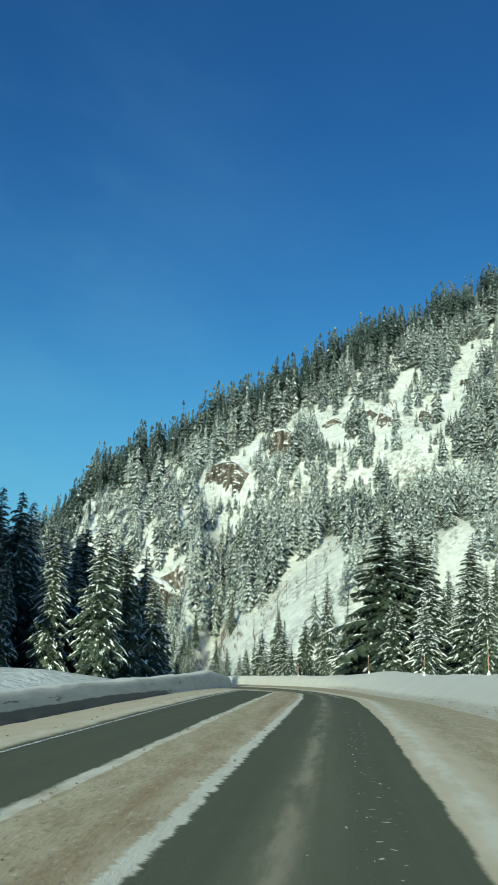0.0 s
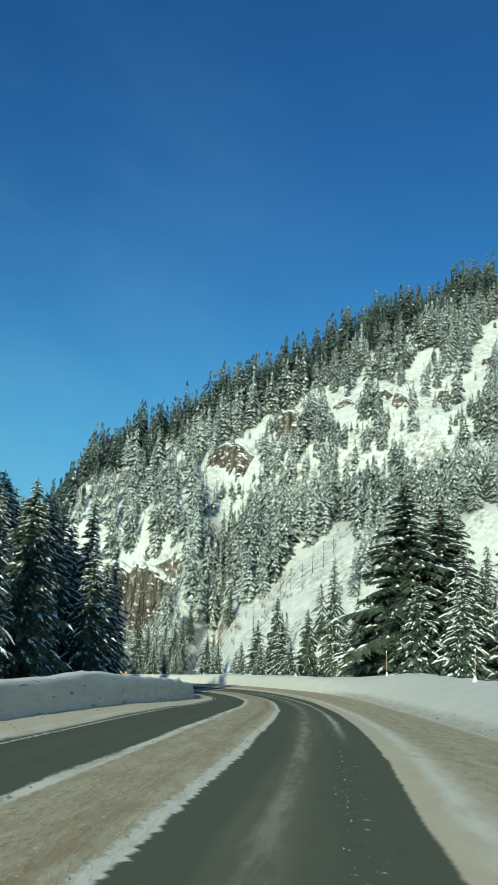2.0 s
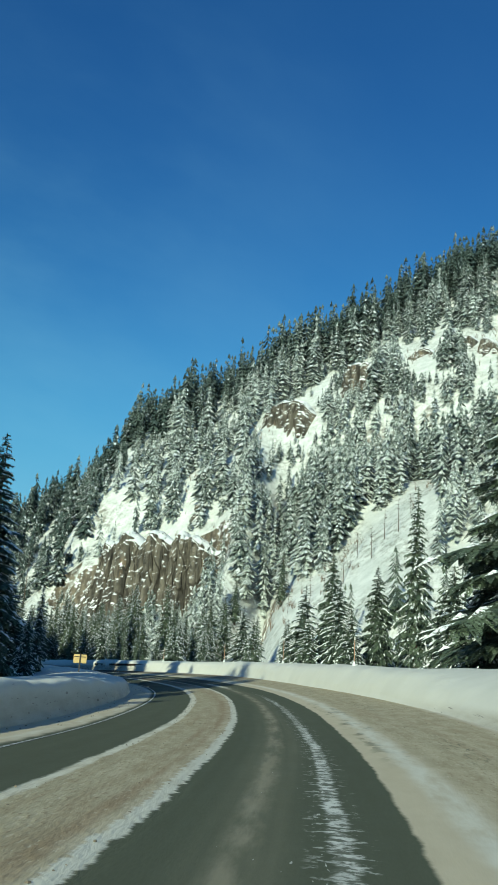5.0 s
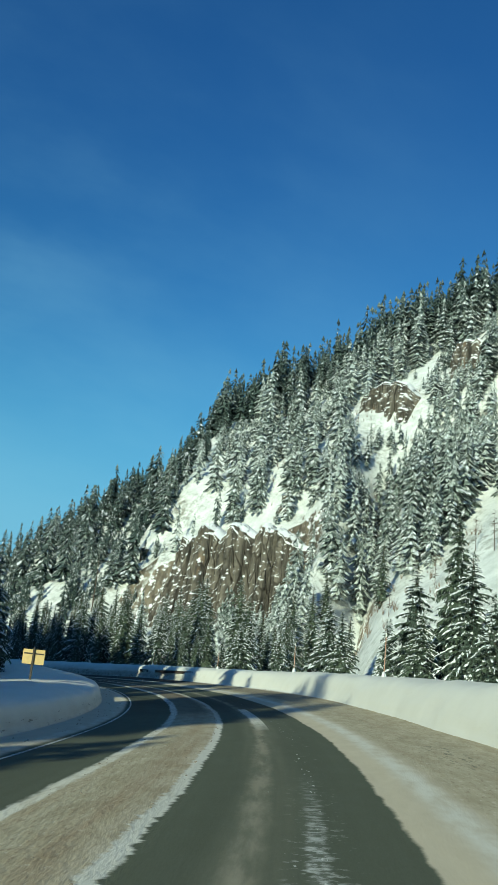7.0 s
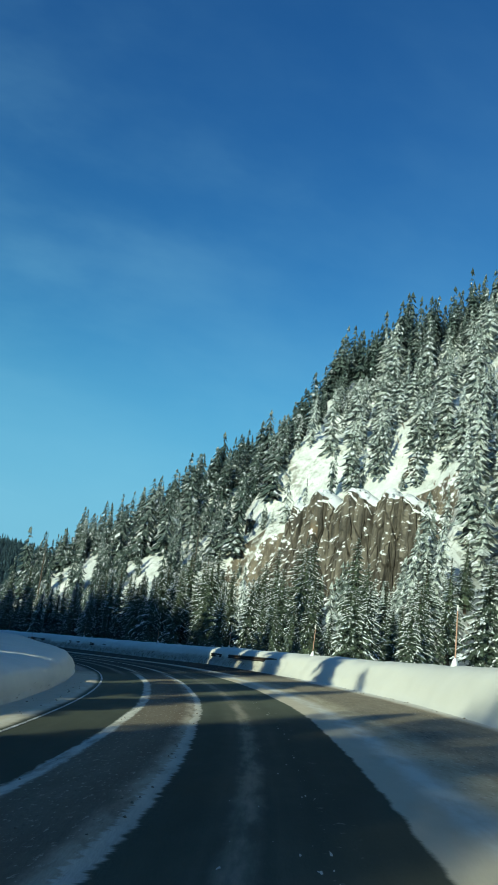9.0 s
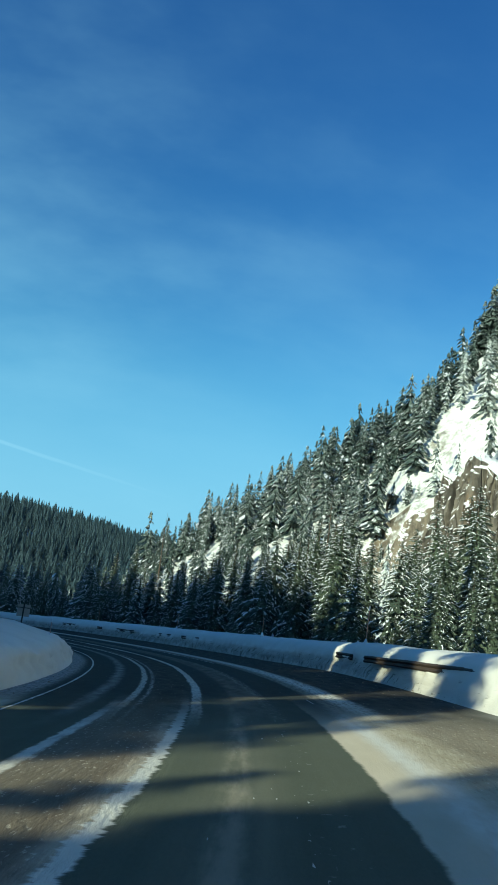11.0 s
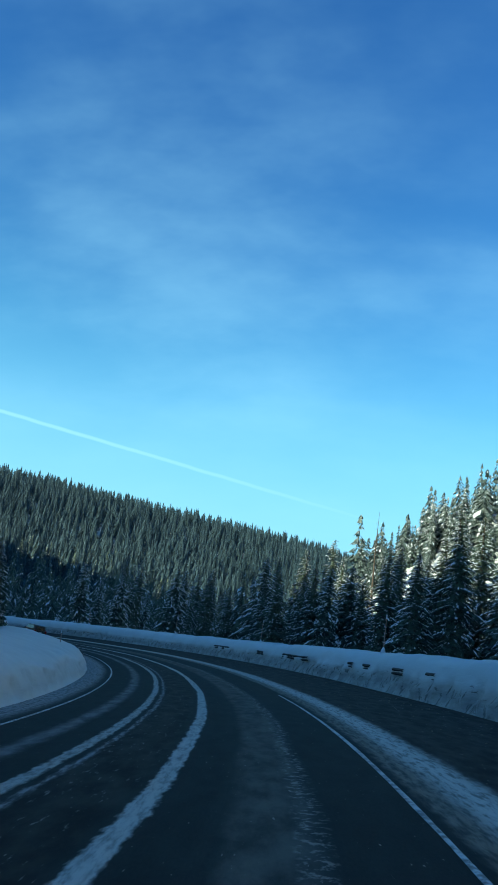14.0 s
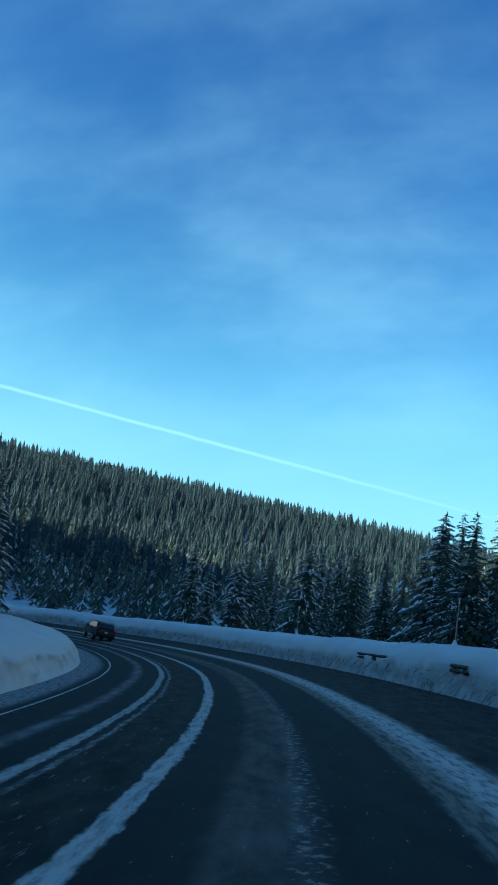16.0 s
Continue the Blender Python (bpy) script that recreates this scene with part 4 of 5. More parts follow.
def tiered_fir(rng, h, r, tiers, per, snow):
    """A fir of ragged tiers, each a ring of drooping, folded boughs."""
    gv, gt, sv, st = [], [], [], []
    for w in range(tiers):
        f = (w + rng.uniform(-0.25, 0.25)) / tiers
        f = max(f, 0.0)
        rad = r * (1 - f) ** 0.85 * rng.uniform(0.8, 1.12) * (0.7 + 0.3 * min(1, f * 6)) + 0.1
        z1 = min(h, h * (0.10 + 0.90 * (f + 2.0 / tiers * (1 - 0.4 * f))))
        turn = rng.uniform(0, 6.28)
        for b in range(per):
            a = turn + (b + rng.uniform(-0.3, 0.3)) * 6.283 / per
            q = rad * rng.uniform(0.6, 1.25)
            fold = rng.uniform(0.35, 0.6) * 6.283 / per
            zt = h * (0.05 + 0.90 * f) + rng.uniform(-0.5, 0.5) * h / tiers * 0.6
            zm = zt + 0.16 * (z1 - zt) - rng.uniform(0.0, 0.18) * q

            def at(ang, rr, zz):
                return (rr * math.cos(ang), rr * math.sin(ang), zz)

            k = len(gv)
            gv.extend([at(a, 0.04 * q, z1), at(a - fold, 0.72 * q, zm), at(a, q, zt), at(a + fold, 0.72 * q, zm)])
            gt.extend([(k, k + 1, k + 2), (k, k + 2, k + 3)])
            if rng.random() < snow:
                k, e = len(sv), rng.uniform(0.35, 0.6)
                mid = z1 * (1 - e) + zt * e
                sv.extend([at(a, e * q, mid + 0.10), at(a - fold * 0.5, 0.80 * q, 0.5 * (mid + zt) + 0.02), at(a, 1.02 * q, zt + 0.12), at(a + fold * 0.6, 0.84 * q, 0.5 * (mid + zt) + 0.02)])
                st.extend([(k, k + 1, k + 2), (k, k + 2, k + 3)])
    return (np.array(gv), np.array(gt)), (np.array(sv).reshape(-1, 3), np.array(st, int).reshape(-1, 3))


def slope_fir(rng, h, r, tiers, per, snow):
    """A slim fir of drooping boughs, each a folded blade with a thick tongue of snow along its back."""
    gv, gt, sv, st = [], [], [], []

    def at(ang, rr, zz):
        return (rr * math.cos(ang), rr * math.sin(ang), zz)

    for w in range(tiers):
        f = min(max((w + rng.uniform(-0.3, 0.3)) / tiers, 0.0), 0.97)
        rad = r * (1 - f) ** 0.72 * rng.uniform(0.72, 1.15) * (0.75 + 0.25 * min(1, f * 6)) + 0.12
        z = h * (0.05 + 0.93 * f)
        turn = rng.uniform(0, 6.28)
        for b in range(per if f < 0.7 else per - 2):
            if rng.random() < 0.08:
                continue
            a = turn + (b + rng.uniform(-0.35, 0.35)) * 6.283 / per
            q = rad * rng.uniform(0.6, 1.3)
            fold = rng.uniform(0.30, 0.55) * 6.283 / per
            root = min(h, z + rng.uniform(0.45, 0.8) * q + 0.5 * h / tiers)
            tip = z - rng.uniform(0.05, 0.35) * q
            mid = 0.42 * root + 0.58 * tip - rng.uniform(0.0, 0.14) * q
            k = len(gv)
            gv.extend([at(a, 0.05 * q, root), at(a - fold, 0.66 * q, mid - 0.15 * q), at(a, q, tip), at(a + fold, 0.66 * q, mid - 0.15 * q), at(a, 0.6 * q, mid + 0.10 * q)])
            gt.extend([(k, k + 1, k + 4), (k + 1, k + 2, k + 4), (k + 2, k + 3, k + 4), (k + 3, k, k + 4)])
            if rng.random() < snow:
                k, e = len(sv), rng.uniform(0.25, 0.55)
                side = rng.uniform(0.35, 0.75) * fold
                up = mid + 0.10 * q + 0.07
                sv.extend([at(a, e * q, (root - mid) * (1 - e / 0.6) * (e < 0.6) + up), at(a - side, 0.72 * q, mid + 0.02 * q), at(a, 0.98 * q, tip + 0.09), at(a + side, 0.72 * q, mid + 0.02 * q)])
                st.extend([(k, k + 1, k + 2), (k, k + 2, k + 3)])
    k = len(gv)
    gv.extend([(0.5, 0, h * 0.90), (-0.25, 0.43, h * 0.90), (-0.25, -0.43, h * 0.90), (0, 0, h * 0.985)])
    gt.extend([(k, k + 1, k + 3), (k + 1, k + 2, k + 3), (k + 2, k, k + 3)])
    return (np.array(gv), np.array(gt)), (np.array(sv).reshape(-1, 3), np.array(st, int).reshape(-1, 3))


def trunk_mesh(h, r, sides=7):
    rng = np.random.default_rng(int(h * 100))
    levels = np.array([0.0, 0.04, 0.25, 0.5, 0.75, 0.97])
    rad = r * np.array([1.5, 1.05, 0.82, 0.55, 0.28, 0.05])
    ang = np.arange(sides) * 6.283 / sides
    off = np.cumsum(rng.uniform(-0.006, 0.006, (6, 2)) * h, 0)
    off[0] = 0
    v = np.stack([np.stack([off[i, 0] + rad[i] * np.cos(ang), off[i, 1] + rad[i] * np.sin(ang), np.full(sides, levels[i] * h)], -1) for i in range(6)])
    q = []
    for i in range(5):
        for k in range(sides):
            q.append((i * sides + k, i * sides + (k + 1) % sides, (i + 1) * sides + (k + 1) % sides, (i + 1) * sides + k))
    return mesh_from("trunk", v.reshape(-1, 3), np.array(q), [BARK], smooth=True)


def tree_kind(seed, h, r, whorls, per, twigs, snow):
    rng = np.random.default_rng(seed)
    green, white = conifer(rng, h, r, whorls, per, twigs, snow, bare=0.08)
    both = np.concatenate([green[0], white[0]]), np.concatenate([green[1], white[1] + len(green[0])])
    slots = np.r_[np.zeros(len(green[1])), np.ones(len(white[1]))]
    return trunk_mesh(h, 0.017 * h), mesh_from("crown", *both, [NEEDLES, TREE_SNOW], slots)


def plant(meshes, x, y, z, size, turn, tilt, label, group, parts=("trunk", "crown")):
    root = new("fir_tree")
    root.empty_display_size = 0.5
    root.matrix_world = Matrix.Translation((x, y, z)) @ Euler((tilt[0], tilt[1], turn)).to_matrix().to_4x4() @ Matrix.Diagonal((size[0], size[0], size[1], 1))
    for name, me in zip(parts, meshes):
        part(name, me, root, "green needles under clumps of snow" if name == "crown" else "")
    return tagged(root, label, "fir tree", group)


NEAR = [tree_kind(100 + k, 20.0, r, 32, 8, 11 if k == 2 else 8, s) for k, (r, s) in enumerate(((3.9, 0.60), (3.3, 0.75), (4.3, 0.34), (3.0, 0.8)))]
YOUNG = [tree_kind(200 + k, 10.0, r, 20, 8, 5, s) for k, (r, s) in enumerate(((2.6, 0.70), (2.2, 0.85), (3.0, 0.48), (2.0, 0.75)))]
MID = [tree_kind(300 + k, 18.0, r, 28, 8, 6, s) for k, (r, s) in enumerate(((2.7, 0.34), (2.3, 0.46), (3.0, 0.28)))]

rng = np.random.default_rng(11)
taken = []


def sunny(x, y):
    """Lanes without tall trees, where the low sun reaches the bend."""
    c = x - 0.269 * y
    return (y > 96) & (x < -8) & (((c > -58.5) & (c < -55)) | ((c > -72.5) & (c < -65.8)) | ((c > -79.6) & (c < -77.8)) | ((c > -85.8) & (c < -83.2)) | ((c > -65) & (c < -60.5)))


def free(x, y, gap):
    if sunny(x, y):
        return False
    for (a, b) in taken:
        if (a - x) ** 2 + (b - y) ** 2 < gap * gap:
            return False
    taken.append((x, y))
    return True


def stand(kinds, native, x, y, h, label, group, fat=1.0):
    z = float(land(np.array([x]), np.array([y]))[0]) - 0.3
    if -60.0 < x - 0.269 * y < -58.0 and 98 < y < 135:
        h *= 0.55  # lower trees beside the sunny lane
    k = h / native
    plant(kinds[int(rng.integers(len(kinds)))], x, y, z, (k * fat * rng.uniform(0.88, 1.15), k), rng.uniform(0, 6.28), rng.uniform(-0.025, 0.025, 2), label, group)


def scatter(count, s_range, d_range, h_of, kinds, native, gap, label, group, fat=1.0):
    made = 0
    for _ in range(count * 12):
        if made >= count:
            break
        s, d = rng.uniform(*s_range), rng.uniform(*d_range)
        x, y, _z = on_road(s, d)
        if not free(x, y, gap):
            continue
        stand(kinds, native, x, y, h_of(s, d), label, group, fat)
        made += 1


BIG = "tall dark fir with snow clumps on drooping boughs"
SMALL = "young fir frosted with snow behind the bank"
DARK = "tall dark fir in shade with snow on its boughs"
for x, y, h, f in ((27, 134, 22, 1.2), (33.5, 131, 22, 1.1), (14.5, 166, 20, 0.85), (6, 181, 15, 0.85), (37, 142, 26, 1.1), (44, 150, 27, 1.0), (11, 172, 12, 0.9), (-15, 102, 16.5, 1.25), (-16, 110, 17, 1.25), (-17.5, 118, 16, 1.25), (-18.5, 126, 17, 1.2), (-19, 94, 17.5, 1.2), (-21, 104, 19, 1.2), (-23, 113, 20, 1.2), (-19, 84, 15.5, 1.2), (-21.8, 147, 9.5, 1.5), (-24.5, 152, 10.5, 1.5), (-23, 140.5, 9, 1.5), (-27, 157, 11, 1.4), (-126.5, 264, 12, 1.2), (-139, 268, 11, 1.2), (-117, 259, 10, 1.2)):
    taken.append((x, y))
    stand(NEAR, 20.0, x, y, h, BIG, "firs beside the road", f)
for x, y, h, f in ((20.2, 131, 25, 1.5), (24.6, 132.5, 23, 1.45)):
    taken.append((x, y))
    stand([NEAR[2]], 20.0, x, y, h, "broad dark green fir with a few heavy snow clumps", "firs beside the road", f)
scatter(26, (88, 150), (-46, -22), lambda s, d: rng.uniform(13, 22), NEAR, 20.0, 4.5, BIG, "firs beside the road")
scatter(20, (100, 232), (-26, -16.5), lambda s, d: rng.uniform(5, 11) + (4 if s < 140 else 0), YOUNG, 10.0, 4.0, SMALL, "firs beside the road", 1.25)
scatter(30, (150, 240), (-50, -24), lambda s, d: rng.uniform(5, 9) + 0.10 * (-d - 24) + 3 * (s < 165), YOUNG, 10.0, 4.4, SMALL, "firs beside the road", 1.05)
scatter(22, (232, 400), (-30, -16), lambda s, d: rng.uniform(8, 13), YOUNG, 10.0, 3.2, SMALL, "firs beside the road", 1.05)
scatter(78, (222, 345), (-36, -14.5), lambda s, d: rng.uniform(0.72, 1.08) * (11.5 + 0.36 * (-14.5 - d)) * (1.0 - 0.12 * (s > 300)) * (0.62 + 0.38 * float(ease(s, 232, 250))), MID, 18.0, 2.7, "slender dark fir in a dense stand behind the bank", "firs beside the road", 1.25)
scatter(30, (225, 400), (-70, -32), lambda s, d: rng.uniform(11, 17), MID, 18.0, 5.0, DARK, "firs beside the road", 1.3)
scatter(14, (70, 112), (17.5, 27), lambda s, d: rng.uniform(10.5, 14.5) + 3.5 * (s > 95), NEAR, 20.0, 3.6, DARK, "firs inside the bend", 1.05)
scatter(10, (98, 126), (15.5, 21), lambda s, d: rng.uniform(11, 15), NEAR, 20.0, 3.4, DARK, "firs inside the bend", 1.25)
scatter(16, (66, 108), (27, 42), lambda s, d: rng.uniform(18, 23), NEAR, 20.0, 4.6, DARK, "firs inside the bend", 0.95)
scatter(10, (136, 182), (14.5, 20), lambda s, d: rng.uniform(6, 9), YOUNG, 10.0, 3.6, SMALL, "firs inside the bend")
scatter(8, (97, 130), (22, 30), lambda s, d: rng.uniform(14, 20), NEAR, 20.0, 3.6, DARK, "firs inside the bend", 1.0)
scatter(22, (112, 178), (21, 36), lambda s, d: rng.uniform(17, 25), NEAR, 20.0, 4.6, DARK, "firs inside the bend", 0.95)
# unseen stand added to keep the low sun off the bend
scatter(26, (205, 262), (18, 36), lambda s, d: rng.uniform(19, 26), MID, 18.0, 4.4, DARK, "firs inside the bend", 1.2)
scatter(8, (338, 400), (13, 26), lambda s, d: rng.uniform(9, 13), NEAR, 20.0, 5.0, DARK, "firs inside the bend")


# ---- forests: too many to count ----
def merge(kinds, xs, ys, zs, sizes, fats, seed):
    """Many trees as one mesh with needles and snow."""
    r = np.random.default_rng(seed)
    V, T, M, base = [], [], [], 0
    pick = r.integers(len(kinds), size=len(xs))
    for x, y, z, k, f, i in zip(xs, ys, zs, sizes, fats, pick):
        a = r.uniform(0, 6.283)
        c, s = math.cos(a), math.sin(a)
        lx, ly = r.uniform(-0.03, 0.03, 2)
        for slot, (v, t) in enumerate(kinds[i]):
            if len(v) == 0:
                continue
            p = np.empty_like(v)
            p[:, 0] = (v[:, 0] * c - v[:, 1] * s) * k * f + lx * v[:, 2] * k + x
            p[:, 1] = (v[:, 0] * s + v[:, 1] * c) * k * f + ly * v[:, 2] * k + y
            p[:, 2] = v[:, 2] * k + z
            V.append(p)
            T.append(t + base)
            M.append(np.full(len(t), slot))
            base += len(v)
    return np.concatenate(V), np.concatenate(T), np.concatenate(M)


def forest(name, label, kinds, native, xs, ys, h, fats, seed, needles=None):
    zs = land(xs, ys) - 0.5
    v, t, m = merge(kinds, xs, ys, zs, h / native, fats, seed)
    me = mesh_from(name, v, t, [needles or FROSTED, TREE_SNOW], m)
    return tagged(new(name, me), label, "forest", kind="stuff")


SLOPE = [slope_fir(np.random.default_rng(400 + k), 22.0, r, 14, 6, w) for k, (r, w) in enumerate(((2.7, 0.40), (2.3, 0.55), (3.0, 0.35), (2.1, 0.25), (2.6, 0.65), (3.3, 0.35)))]
RIDGE = [slope_fir(np.random.default_rng(430 + k), 22.0, r, 14, 6, w) for k, (r, w) in enumerate(((2.5, 0.12), (2.1, 0.20), (2.9, 0.08), (1.9, 0.10), (2.5, 0.25)))]
CLOSE = [slope_fir(np.random.default_rng(420 + k), 22.0, r, 18, 7, w) for k, (r, w) in enumerate(((3.1, 0.28), (2.7, 0.42), (3.5, 0.22), (2.5, 0.2)))]
HILL = [tiered_fir(np.random.default_rng(450 + k), 22.0, r, 7, 5, 0.0) for k, r in enumerate((3.4, 2.9, 3.8, 2.6))]
FAR = [far_conifer(np.random.default_rng(500 + k), 22.0, r, 5, 7) for k, r in enumerate((3.0, 2.5, 3.4, 2.2))]


def strip_mask(x, y, a, b, w0, w1):
    """1 inside a clearing that runs from a to b."""
    ax, ay, bx, by = *a, *b
    t = np.clip(((x - ax) * (bx - ax) + (y - ay) * (by - ay)) / ((bx - ax) ** 2 + (by - ay) ** 2), 0, 1)
    gap = np.hypot(x - ax - t * (bx - ax), y - ay - t * (by - ay))
    return gap < w0 + (w1 - w0) * t + 1.6 * fbm(x, y, 9, 77)


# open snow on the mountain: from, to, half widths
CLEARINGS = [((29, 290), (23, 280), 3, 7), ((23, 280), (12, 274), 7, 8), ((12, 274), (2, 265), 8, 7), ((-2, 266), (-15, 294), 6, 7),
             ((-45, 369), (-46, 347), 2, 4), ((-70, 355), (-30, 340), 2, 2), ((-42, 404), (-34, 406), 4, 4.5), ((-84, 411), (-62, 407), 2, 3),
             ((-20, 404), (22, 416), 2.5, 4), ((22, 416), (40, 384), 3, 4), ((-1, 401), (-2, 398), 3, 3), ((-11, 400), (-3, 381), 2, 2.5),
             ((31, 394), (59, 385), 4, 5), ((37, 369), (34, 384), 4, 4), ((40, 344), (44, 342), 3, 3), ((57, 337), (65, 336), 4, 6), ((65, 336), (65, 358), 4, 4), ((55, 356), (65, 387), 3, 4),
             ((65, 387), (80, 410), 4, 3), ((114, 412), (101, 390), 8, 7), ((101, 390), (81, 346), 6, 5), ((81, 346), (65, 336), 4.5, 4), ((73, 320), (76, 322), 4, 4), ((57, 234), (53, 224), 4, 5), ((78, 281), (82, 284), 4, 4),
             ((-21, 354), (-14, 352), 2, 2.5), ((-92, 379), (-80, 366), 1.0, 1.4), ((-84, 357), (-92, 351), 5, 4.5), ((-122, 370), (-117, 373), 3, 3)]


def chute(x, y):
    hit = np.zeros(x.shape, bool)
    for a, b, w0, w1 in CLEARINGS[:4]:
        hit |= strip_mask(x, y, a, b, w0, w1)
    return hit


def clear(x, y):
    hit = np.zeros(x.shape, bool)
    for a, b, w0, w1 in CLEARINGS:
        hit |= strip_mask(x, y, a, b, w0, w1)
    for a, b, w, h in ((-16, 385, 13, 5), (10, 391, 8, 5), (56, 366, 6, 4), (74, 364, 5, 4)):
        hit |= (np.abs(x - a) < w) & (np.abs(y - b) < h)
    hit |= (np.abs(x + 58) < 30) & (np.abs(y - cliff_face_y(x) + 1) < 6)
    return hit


# tall firs that stand out against the sky: x, y and the height of the top
LANDMARKS = [(-79, 442.5, 117), (-97, 461, 111), (-93.5, 461, 109), (-106, 423, 83), (-109, 424, 79), (-126, 432, 76), (-119, 393, 54.5), (-186, 405, 30.5), (-140, 389, 39), (-54, 454, 140),
             (-61, 451, 130), (-38, 448, 142), (-26, 487, 164), (-11, 478, 166), (14.5, 468, 181), (56, 476, 204), (112, 442, 216), (76, 515, 231), (-75, 469, 126), (-53, 450, 136), (-120, 380, 43), (-130, 386, 45)]


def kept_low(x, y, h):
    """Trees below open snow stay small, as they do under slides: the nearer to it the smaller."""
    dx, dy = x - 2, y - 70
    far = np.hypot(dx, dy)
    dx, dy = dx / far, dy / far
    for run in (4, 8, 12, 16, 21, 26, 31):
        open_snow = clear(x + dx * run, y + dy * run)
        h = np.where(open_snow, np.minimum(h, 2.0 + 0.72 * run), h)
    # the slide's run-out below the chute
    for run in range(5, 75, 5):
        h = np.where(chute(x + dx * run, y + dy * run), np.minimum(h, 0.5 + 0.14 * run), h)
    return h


def mountain_forest():
    r = np.random.default_rng(21)
    n = 30000
    x, y = r.uniform(-250, 205, n), r.uniform(215, 590, n)
    u = 0.54 * x + 0.84 * y
    top_u = np.interp(x, RIDGE_X, RIDGE_Z) / 0.88 + 213 + 19 * ease(-x, 80, 100)
    s, d, _z = to_road(x, y)
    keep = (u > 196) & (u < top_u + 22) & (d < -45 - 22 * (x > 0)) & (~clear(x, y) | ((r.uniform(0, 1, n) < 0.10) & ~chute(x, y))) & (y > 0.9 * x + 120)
    dense = 0.42 + 0.5 * ease(fbm(x, y, 34, 61), -0.5, 0.4) + 0.3 * ease(u, top_u - 45, top_u - 10) + 0.45 * ease(x, -24, 10) * (1 - ease(u, 325, 350))
    keep &= r.uniform(0, 1, len(x)) < dense * 0.36
    x, y, u, top_u = x[keep], y[keep], u[keep], top_u[keep]
    h = r.uniform(13, 25, len(x)) * (0.75 + 0.25 * ease(u, top_u - 70, top_u - 10)) * (0.7 + 0.3 * ease(u, 215, 255)) * (0.88 + 0.12 * ease(x, -88, -45)) * (1 - 0.22 * ease(-x, 90, 118)) * (1 - 0.12 * ease(-x, 118, 150))
    h = kept_low(x, y, h * (1 + 0.2 * (fbm(x, y, 18, 64) > 0.1)))
    stays = h > 4.0
    x, y, u, top_u, h = x[stays], y[stays], u[stays], top_u[stays], h[stays]
    mark = np.array(LANDMARKS)
    x, y, h = np.r_[x, mark[:, 0]], np.r_[y, mark[:, 1]], np.r_[h, mark[:, 2] - land(mark[:, 0], mark[:, 1]) + 0.5]
    h = np.clip(h, 4, 34)
    u, top_u = np.r_[u, 0.54 * mark[:, 0] + 0.84 * mark[:, 1]], np.r_[top_u, np.full(len(mark), 0.0)]
    fat = r.uniform(1.2, 1.75, len(x)) * (1 + 0.35 * ease(-h, -9, -4))
    by = (x < -82) & (y < 430)
    high = ~by & (u > top_u - 30 + 14 * fbm(x, y, 30, 63))
    low = ~by & ~high
    forest("mountain_forest", "frosted firs covering the steep mountain side", SLOPE, 22.0, x[low], y[low], h[low], fat[low], 22)
    forest("mountain_forest", "dark snow dusted firs along the ridge", RIDGE, 22.0, x[high], y[high], h[high], fat[high], 24, DUSTED)
    return forest("mountain_forest", "snow dusted firs on the low end of the ridge", CLOSE, 22.0, x[by], y[by], h[by], fat[by], 23, DUSTED)


def valley_forest():
    r = np.random.default_rng(31)
    x, y = r.uniform(-480, 60, 5200), r.uniform(180, 620, 5200)
    s, d, _z = to_road(x, y)
    u = 0.54 * x + 0.84 * y
    keep = (d < -48) & (u < 205) & (np.hypot(x + 70, y - 246) < 420)
    x, y = x[keep][:480], y[keep][:480]
    return forest("valley_forest", "dense snowy firs on the valley floor", CLOSE, 22.0, x, y, r.uniform(11, 20, len(x)), r.uniform(1.0, 1.4, len(x)), 32, NEEDLES)


# mostly out of view: added to keep the road round the bend shaded
def inner_forest():
    r = np.random.default_rng(41)
    x, y = r.uniform(-330, -12, 9000), r.uniform(-60, 300, 9000)
    s, d, _z = to_road(x, y)
    edge = 17 + 5 * ease(s, 185, 200) - 5 * ease(s, 335, 350)
    keep = (d > np.maximum(edge, 40 * (s < 190) + 9)) & ~sunny(x, y) & (d < 120) & (s > 5) & (s < 420)
    x, y = x[keep][:2000], y[keep][:2000]
    return forest("inner_forest", "shaded firs filling the inside of the bend", FAR, 22.0, x, y, r.uniform(19, 28, len(x)), r.uniform(1.3, 1.7, len(x)), 42, DUSK)


def hill_forest():
    r = np.random.default_rng(51)
    x, y = np.meshgrid(np.arange(-1500, -200, 7.5), np.arange(120, 1500, 7.5))
    x, y = x.ravel() + r.uniform(-3.4, 3.4, x.size), y.ravel() + r.uniform(-3.4, 3.4, y.size)
    q = 0.894 * (x + 1100) - 0.447 * (y - 300)
    dist = np.hypot(x + 70, y - 246)
    u = 0.54 * x + 0.84 * y
    keep = (q > -40) & (q < 700) & (dist > 300) & (y > 246 + 0.12 * (-x - 71)) & (x < -0.42 * (y - 246) - 71) & ((u < 200) | (x < -300))
    x, y = x[keep], y[keep]
    return forest("hill_forest", "distant hill of dark snowy firs, tinted blue for haze", HILL, 22.0, x, y, r.uniform(12, 24, len(x)), r.uniform(1.2, 1.7, len(x)), 52, DEEP)


mountain_forest()
valley_forest()
inner_forest()
hill_forest()


